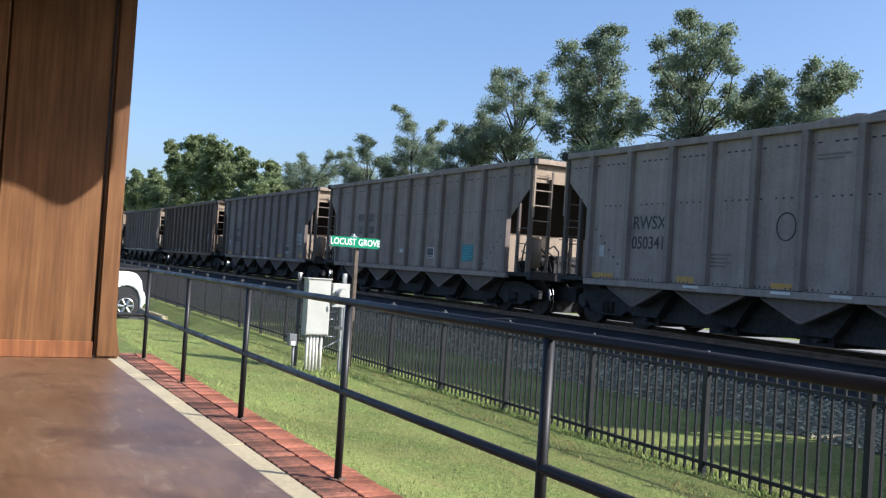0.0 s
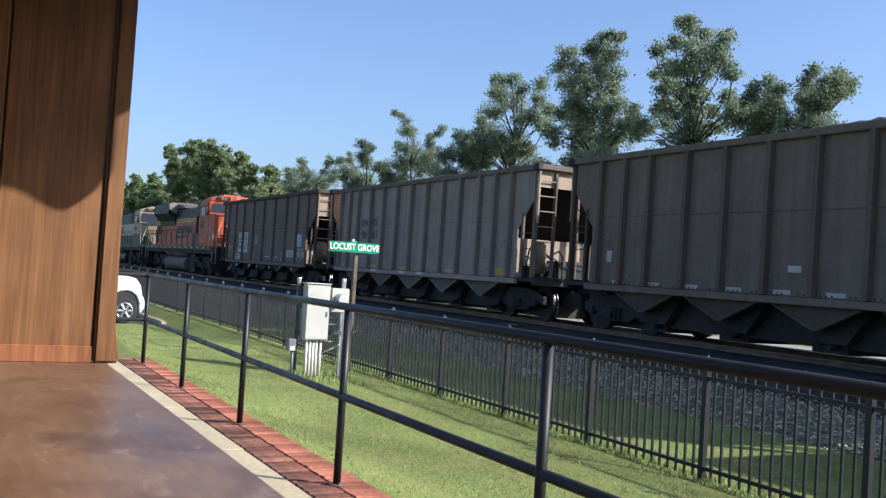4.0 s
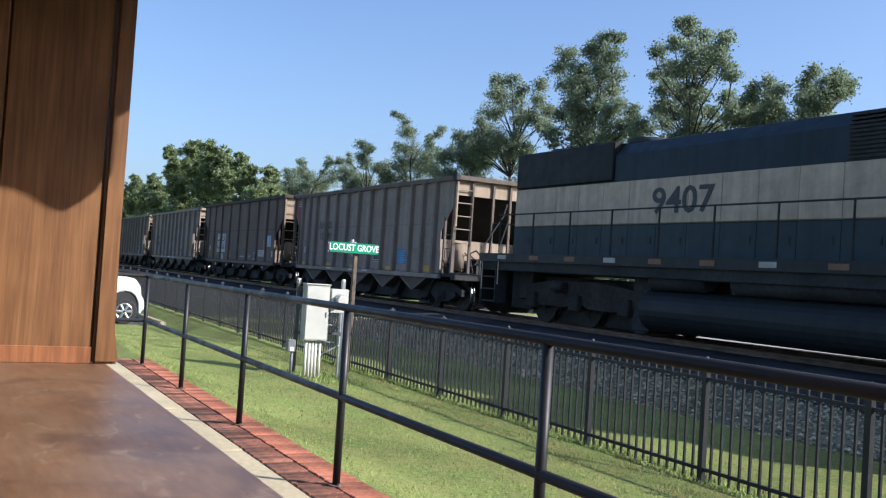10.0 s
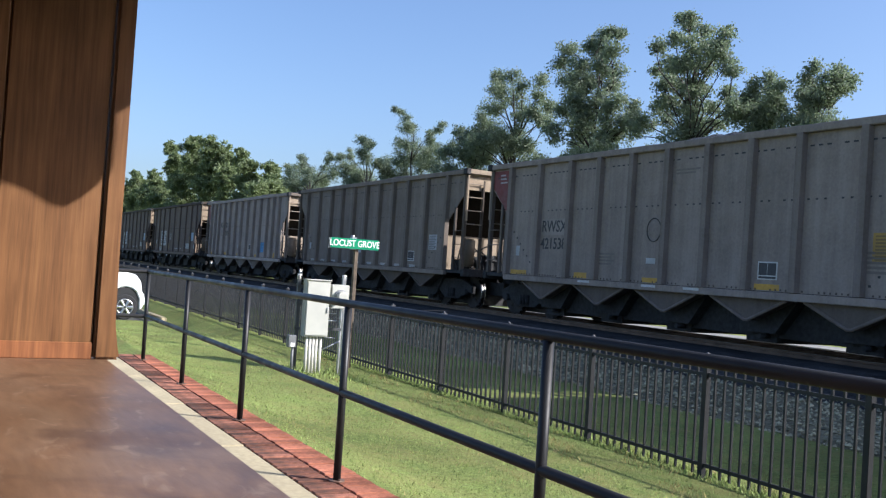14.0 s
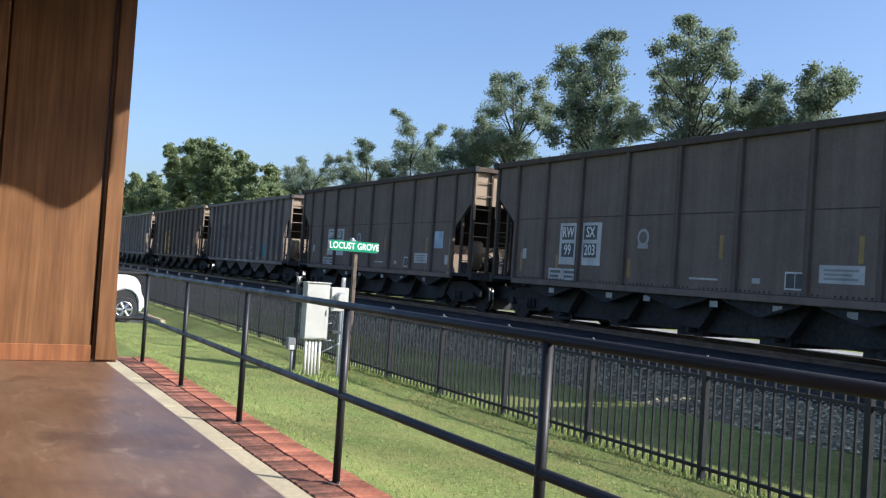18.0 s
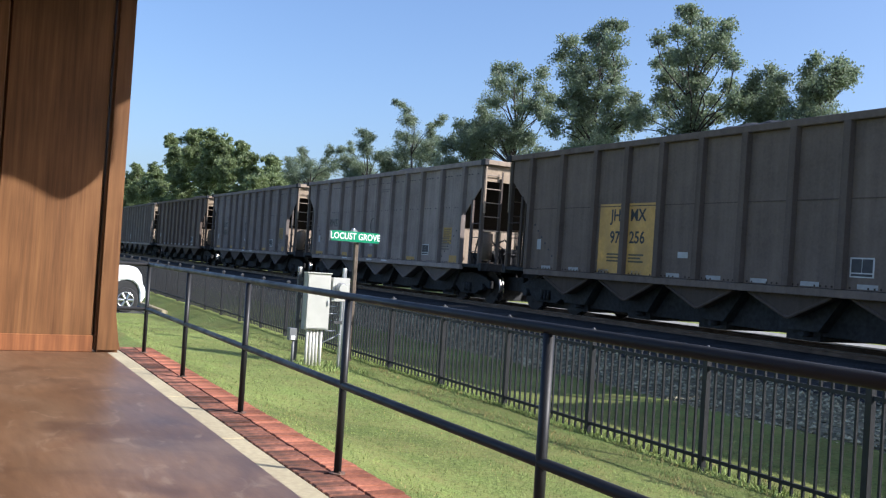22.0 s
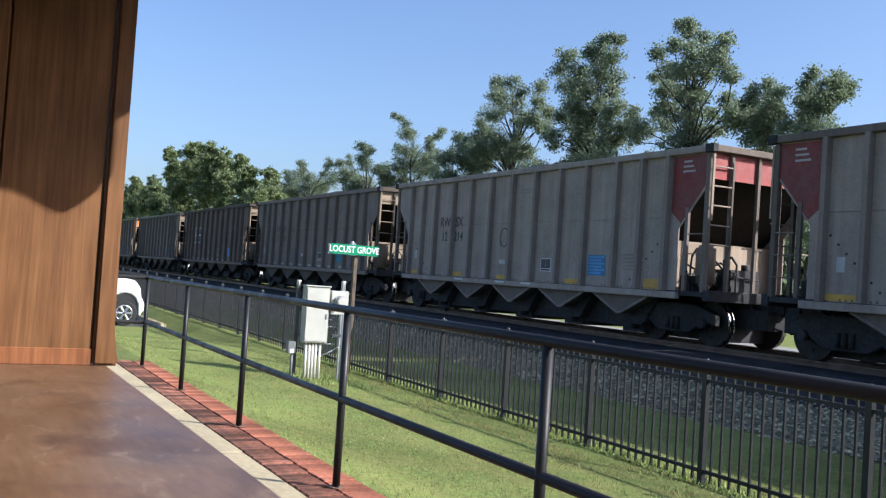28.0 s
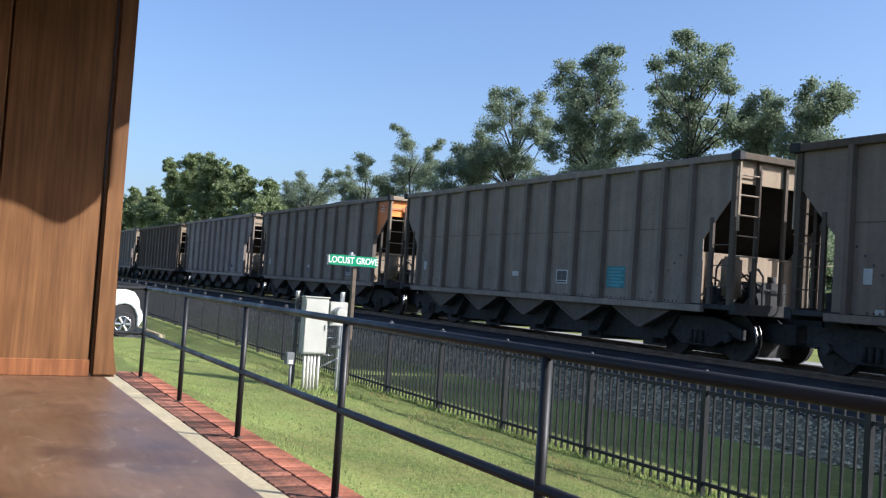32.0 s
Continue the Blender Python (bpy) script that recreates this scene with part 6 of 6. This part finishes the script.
LENGTHS = [16.1, 16.1, 16.14, 16.16, 16.23, 16.12, 22.52, 22.52, 16.07, 16.03, 16.04, 16.21, 16.18, 15.9, 16.24, 16.05, 16.02, 16.02, 16.08, 16.0, 16.24, 16.17, 15.96, 16.05, 15.97, 16.12, 16.17, 16.1, 16.1, 16.1, 16.1, 16.1]
STYLES = {"a": (11, 0.17, 0.13, 3.92, 1.10, 0.53, 0.47, 2.52), "b": (13, 0.12, 0.14, 3.90, 0.85, 0.53, 0.45, 2.38), "c": (9, 0.13, 0.09, 4.02, 1.18, 0.66, 0.95, 2.35)}
MOVING = []
DUST = (0.38, 0.30, 0.205)


def train():
    masters = {k: hopper(v) for k, v in STYLES.items()}
    used = set()
    front = LENGTHS[0]
    for k, style, paint, words, marks in CONSIST:
        if style in STYLES:
            if style in used:
                car = copy_thing(masters[style], Matrix())
            else:
                car = masters[style]
                used.add(style)
            MOVING.append((car, front - 7.3))
        else:
            car = loco(style)
            MOVING.append((car, front + 1.05 - 11.26))
        front -= LENGTHS[k]
        if paint:
            base = (random.Random(k).uniform(1.12, 1.22) if sum(paint) > 0.6 else random.Random(k).uniform(1.32, 1.44)) * {2: 0.8, 15: 0.82, 18: 0.9, 21: 0.88}.get(k, 1.0)
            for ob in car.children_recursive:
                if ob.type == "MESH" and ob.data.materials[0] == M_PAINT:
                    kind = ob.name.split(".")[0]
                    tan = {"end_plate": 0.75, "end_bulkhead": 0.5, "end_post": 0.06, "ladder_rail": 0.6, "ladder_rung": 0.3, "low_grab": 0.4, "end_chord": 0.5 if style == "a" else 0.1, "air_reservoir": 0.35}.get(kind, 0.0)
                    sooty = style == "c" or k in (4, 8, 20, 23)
                    # slope sheets are toned almost black to hold their shade; chutes just darker
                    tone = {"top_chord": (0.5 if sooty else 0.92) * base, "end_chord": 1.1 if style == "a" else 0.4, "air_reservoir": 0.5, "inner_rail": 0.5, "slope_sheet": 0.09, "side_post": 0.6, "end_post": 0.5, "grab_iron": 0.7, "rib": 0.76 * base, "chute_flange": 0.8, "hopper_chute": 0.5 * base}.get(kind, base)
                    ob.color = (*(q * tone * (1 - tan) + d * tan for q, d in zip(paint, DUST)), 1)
    for j in (1, 2):  # the cars ahead, whose shade still lies on the bank
        car = copy_thing(masters["a"], Matrix())
        MOVING.append((car, LENGTHS[0] - 7.3 + 16.1 * j))
        for ob in car.children_recursive:
            if ob.type == "MESH" and ob.data.materials[0] == M_PAINT:
                ob.color = (*GREY, 1)
        tagged(car, "blue-grey open-top steel coal hopper car with ribbed sides")
    for (car, _), (k, style, paint, words, marks) in zip(MOVING, CONSIST):
        if paint:
            dress(car, style, paint, words, marks)
            shade = {PALEGREY: "pale grey", GREY: "blue-grey", LIGHT: "light grey", TAUPE: "grimy grey", DARK: "nearly black", BROWN: "dark brown-grey"}[paint]
            extra = {"boxed": " with boxed white numbers", "ycard": " with yellow number panels", "red_rear": " with a red corner", "orange_rear": " with an orange corner", "red_front": " with red ends", "frames": " with white stencil frames", "orange_front": " with an orange end"}
            tail = next((v for q, v in extra.items() if q in marks.split()), " with ribbed sides")
            tagged(car, "%s open-top steel coal hopper car%s" % (shade, tail))


def rolled(t):
    """How far the train has gone after t seconds, in metres."""
    return 12.155 * t + 0.00125 * t * t


def motions():
    """The train rolls ahead at about 12 m a second, and its wheels turn."""
    turning = {}
    for car, at in MOVING:
        walk(car, [(i * 4.0, TRACK @ Matrix.Translation((at - 0.68 + rolled(i * 4.0), 0, 0))) for i in range(9)])
        for axle in car.children_recursive:
            if axle.name.split(".")[0] == "wheelset":
                x, _, r = axle.location
                first = turning.setdefault((round(x, 2), round(r, 2)), axle)
                if first is axle:
                    walk(axle, [(k / FPS, pose(x, 0, r, 0, math.degrees(rolled(k / FPS) / r), 0)) for k in range(32 * FPS + 1)])
                else:  # the same axle on a like car turns alike
                    axle.rotation_mode = "QUATERNION"
                    keys = axle.animation_data_create()
                    keys.action = first.animation_data.action
                    keys.action_slot = first.animation_data.action_slot


def crown_of(x, y, h, kind, blobs):
    """One tree of the row: far ones are brighter, small ones thinner."""
    far = kind == "f"
    crown_of.count += 1
    rng = np.random.default_rng(900 + crown_of.count)
    low = min(b[2] for b in blobs)
    reach = [min(b[0] for b in blobs), max(b[0] for b in blobs)]
    if far:
        blobs = [(a, b, c, d * 1.2) for a, b, c, d in blobs]
    big = float(np.mean([b[3] for b in blobs]))
    wide = max(big * 1.25, 0.8)
    step = 3 if kind == "m" and big < 0.85 else 1
    blobs = blobs + [(a * 0.85 + rng.normal(0, 0.3), b, c - d * 1.5, d * 0.95) for a, b, c, d in blobs[::step]]
    blobs = blobs + [(rng.uniform(*reach), rng.normal(0, wide), rng.uniform(0.40, 1.08) * low, wide * rng.uniform(0.7, 1.3)) for _ in range(18 if kind == "s" else 26)]
    tree(x, y, h, blobs, 80 + crown_of.count, M_LEAF_FAR if far else M_LEAF, {"f": 1.4, "m": 1.7, "s": 1.9}[kind], {"f": 0.20, "m": 0.082, "s": 0.072}[kind],
         {"f": "distant broad bright green tree", "m": "tall leafy broadleaf tree in summer green", "s": "slim thin-crowned leafy tree"}[kind], 0.12 if kind == "s" else 0.22)


crown_of.count = 0


def trees():
    crown_of(-48.4, 35.0, 17.9, "m", [(0.2, 0.4, 17.2, 0.69), (0.8, 1.0, 17.3, 0.52), (-1.1, 0.4, 16.7, 0.77), (3.6, -1.6, 15.3, 0.77), (-4.4, 1.1, 17.0, 0.81), (-5.0, 0.5, 16.4, 0.62), (-1.1, -0.6, 15.3, 0.86), (-0.7, 0.7, 15.2, 0.91), (1.5, 0.4, 14.7, 0.61), (-3.4, 0.4, 14.8, 0.89), (-0.6, 0.0, 14.0, 0.89), (0.8, 0.7, 13.9, 0.68), (-0.5, -0.9, 12.8, 0.92), (0.8, -0.2, 12.7, 0.94), (3.2, -0.6, 12.3, 0.88), (3.0, 0.7, 12.2, 0.53), (-3.2, 0.0, 12.7, 0.78), (-0.2, -0.4, 11.7, 0.88), (2.7, -0.9, 11.3, 0.91), (3.7, -0.3, 11.3, 0.71)])
    crown_of(-60.9, 37.0, 18.2, "m", [(-3.8, 0.2, 17.4, 0.77), (-0.3, -0.5, 16.7, 0.69), (1.2, -0.4, 15.8, 0.58), (1.5, -2.4, 15.0, 0.78), (-3.2, 1.8, 15.8, 0.89), (-6.0, 1.1, 15.3, 0.84), (0.8, -0.3, 13.5, 0.72), (0.1, 0.8, 14.2, 0.65), (2.7, 0.3, 15.9, 0.66), (3.6, -0.6, 14.5, 0.65), (2.7, 1.0, 14.2, 0.66), (3.7, -0.3, 12.9, 0.65), (-3.6, -0.3, 13.4, 0.84), (-3.0, -0.8, 12.2, 0.75), (3.6, 0.5, 12.8, 0.62)])
    crown_of(-39.4, 35.0, 17.6, "m", [(-3.7, 2.2, 17.3, 0.34), (2.6, -2.8, 15.2, 0.19), (-0.1, 0.5, 15.7, 0.42), (2.8, -0.6, 14.7, 0.40), (-2.7, -0.5, 15.0, 0.45), (-1.5, -0.2, 15.3, 0.55), (2.1, -2.2, 14.0, 0.61), (1.2, -0.3, 14.4, 0.66), (3.0, -1.0, 13.7, 0.49), (-7.6, 3.7, 15.2, 0.56), (-2.2, 0.2, 14.1, 0.67), (0.1, -0.4, 13.6, 0.70), (1.4, -0.3, 13.3, 0.69), (3.0, -0.7, 13.0, 0.44), (4.2, -1.2, 12.5, 0.24), (-1.8, -0.4, 12.7, 0.58), (-1.6, 0.5, 12.8, 0.73), (0.7, -0.3, 12.3, 0.70), (-4.1, 1.1, 12.1, 0.55), (-1.2, -0.2, 11.6, 0.71), (-0.0, 0.0, 11.4, 0.77), (-0.3, 1.7, 11.5, 0.55), (2.0, 0.6, 11.9, 0.45), (3.8, -0.6, 10.7, 0.50)])
    crown_of(-35.0, 36.0, 12.8, "s", [(-0.5, -0.5, 12.1, 0.37), (0.1, -0.1, 12.4, 0.37), (-1.9, 1.2, 11.8, 0.48), (-0.3, 0.5, 11.6, 0.47), (1.8, -1.1, 11.6, 0.39), (-0.1, -0.0, 10.6, 0.61), (1.2, -0.4, 10.7, 0.45), (-0.9, 0.1, 10.6, 0.47), (2.2, -1.1, 9.9, 0.39), (-1.7, 0.2, 11.3, 0.42)])
    crown_of(-31.8, 36.0, 12.6, "s", [(0.2, -0.6, 12.3, 0.28), (1.2, -0.9, 11.7, 0.41), (1.3, -0.2, 11.8, 0.39), (1.4, 0.3, 11.7, 0.23), (-1.3, 0.8, 11.8, 0.39), (0.2, 0.1, 11.4, 0.42), (1.4, -0.4, 11.3, 0.32), (-0.6, -0.5, 11.1, 0.28), (-1.4, 0.5, 10.7, 0.33), (-1.1, 1.1, 11.2, 0.39), (-1.4, 0.2, 10.0, 0.48), (0.2, -0.9, 9.4, 0.46)])
    crown_of(-80.8, 38.0, 18.3, "s", [(-3.6, 0.8, 16.5, 0.60), (-7.8, 1.4, 18.0, 0.29), (2.8, -2.0, 14.3, 0.89), (-3.2, -0.1, 13.6, 0.86), (-1.5, 0.8, 13.6, 0.94), (1.3, 1.1, 14.6, 0.52), (4.7, 0.5, 15.0, 0.30), (1.3, 1.2, 13.1, 0.83), (-1.6, 0.2, 12.2, 0.94), (2.0, 0.4, 11.9, 0.91), (5.8, 0.1, 12.2, 0.58)])
    crown_of(-65.3, 36.0, 14.2, "m", [(-2.5, 0.0, 13.2, 0.53), (-4.0, 0.2, 12.1, 0.69), (-0.1, -0.2, 12.6, 0.74), (2.1, -0.7, 13.6, 0.64), (-0.4, -0.4, 11.3, 0.81), (3.2, -0.8, 11.8, 0.70), (1.7, 0.0, 10.6, 0.72)])
    crown_of(-88.9, 37.0, 14.8, "m", [(1.4, -1.4, 14.1, 0.70), (2.5, -1.1, 13.8, 0.60), (1.6, -1.1, 12.5, 0.93), (-2.6, -0.3, 11.5, 0.97), (6.4, -1.9, 11.6, 0.66), (-5.2, -0.2, 13.4, 0.60), (-4.0, -0.8, 11.5, 0.88)])
    crown_of(-106.2, 37.0, 15.3, "m", [(7.1, -0.6, 13.5, 0.67), (8.4, 0.2, 13.7, 0.57), (10.7, -1.3, 11.6, 1.00), (-5.1, 0.5, 14.6, 0.75), (-7.6, 0.9, 13.1, 1.06), (0.5, -0.4, 12.1, 0.99), (-10.7, 0.3, 13.8, 0.54), (3.0, 0.2, 11.2, 0.97), (-6.4, -0.3, 11.7, 0.87)])
    crown_of(-165.4, 40.0, 24.6, "f", [(-28.9, -2.2, 23.1, 1.55), (-11.6, -1.5, 22.3, 1.78), (1.7, -1.6, 20.9, 1.73), (3.2, 0.5, 19.7, 1.39), (-31.7, -0.5, 20.2, 2.46), (-16.3, 0.3, 19.6, 2.37), (-7.5, 1.7, 18.7, 2.27), (5.3, 1.7, 17.9, 1.46), (12.2, 1.0, 19.1, 0.78), (23.6, -0.9, 16.1, 1.23), (-18.8, -1.5, 15.6, 2.30), (0.6, -1.6, 14.5, 2.32), (12.4, -0.7, 14.3, 1.93), (22.5, -0.1, 14.1, 1.53), (33.2, -1.9, 11.7, 1.35)])
    crown_of(-138.7, 42.0, 16.9, "f", [(-0.8, 0.1, 15.9, 1.07), (-5.7, 2.0, 14.3, 1.55), (1.0, 1.8, 13.2, 0.99), (0.3, -0.8, 12.6, 1.41), (5.2, -0.4, 11.6, 1.37)])
    crown_of(-221.5, 37.0, 20.9, "f", [(-6.8, -0.0, 20.0, 0.91), (-12.4, 1.6, 18.6, 1.74), (10.0, 1.1, 19.1, 1.26), (13.9, 1.1, 16.3, 1.96), (-16.2, 2.4, 15.8, 2.36), (20.5, -1.8, 13.3, 2.09), (-9.0, -0.9, 16.3, 1.94)])
    # lower trees that fill the gaps behind
    rng = np.random.default_rng(77)
    for i in range(15):
        x = -118 + i * 6.0 + rng.uniform(-1.5, 1.5)
        h = float(np.interp(x, [-118, -90, -62, -45, -34], [10.5, 10, 10, 9.0, 6.5])) * rng.uniform(0.9, 1.08)
        tree(x, 41 + rng.uniform(-1, 2), h, clumps(h, 7.0, 18, 300 + i, 0.12, 1.5), 400 + i, M_LEAF, 0.8, 0.17, "shorter leafy tree in the row behind", 0.2)


ground()
pavilion()
walkway()
railing()
railway()
utility()
street_sign()
pickup()
trees()
train()
fence()
motions()
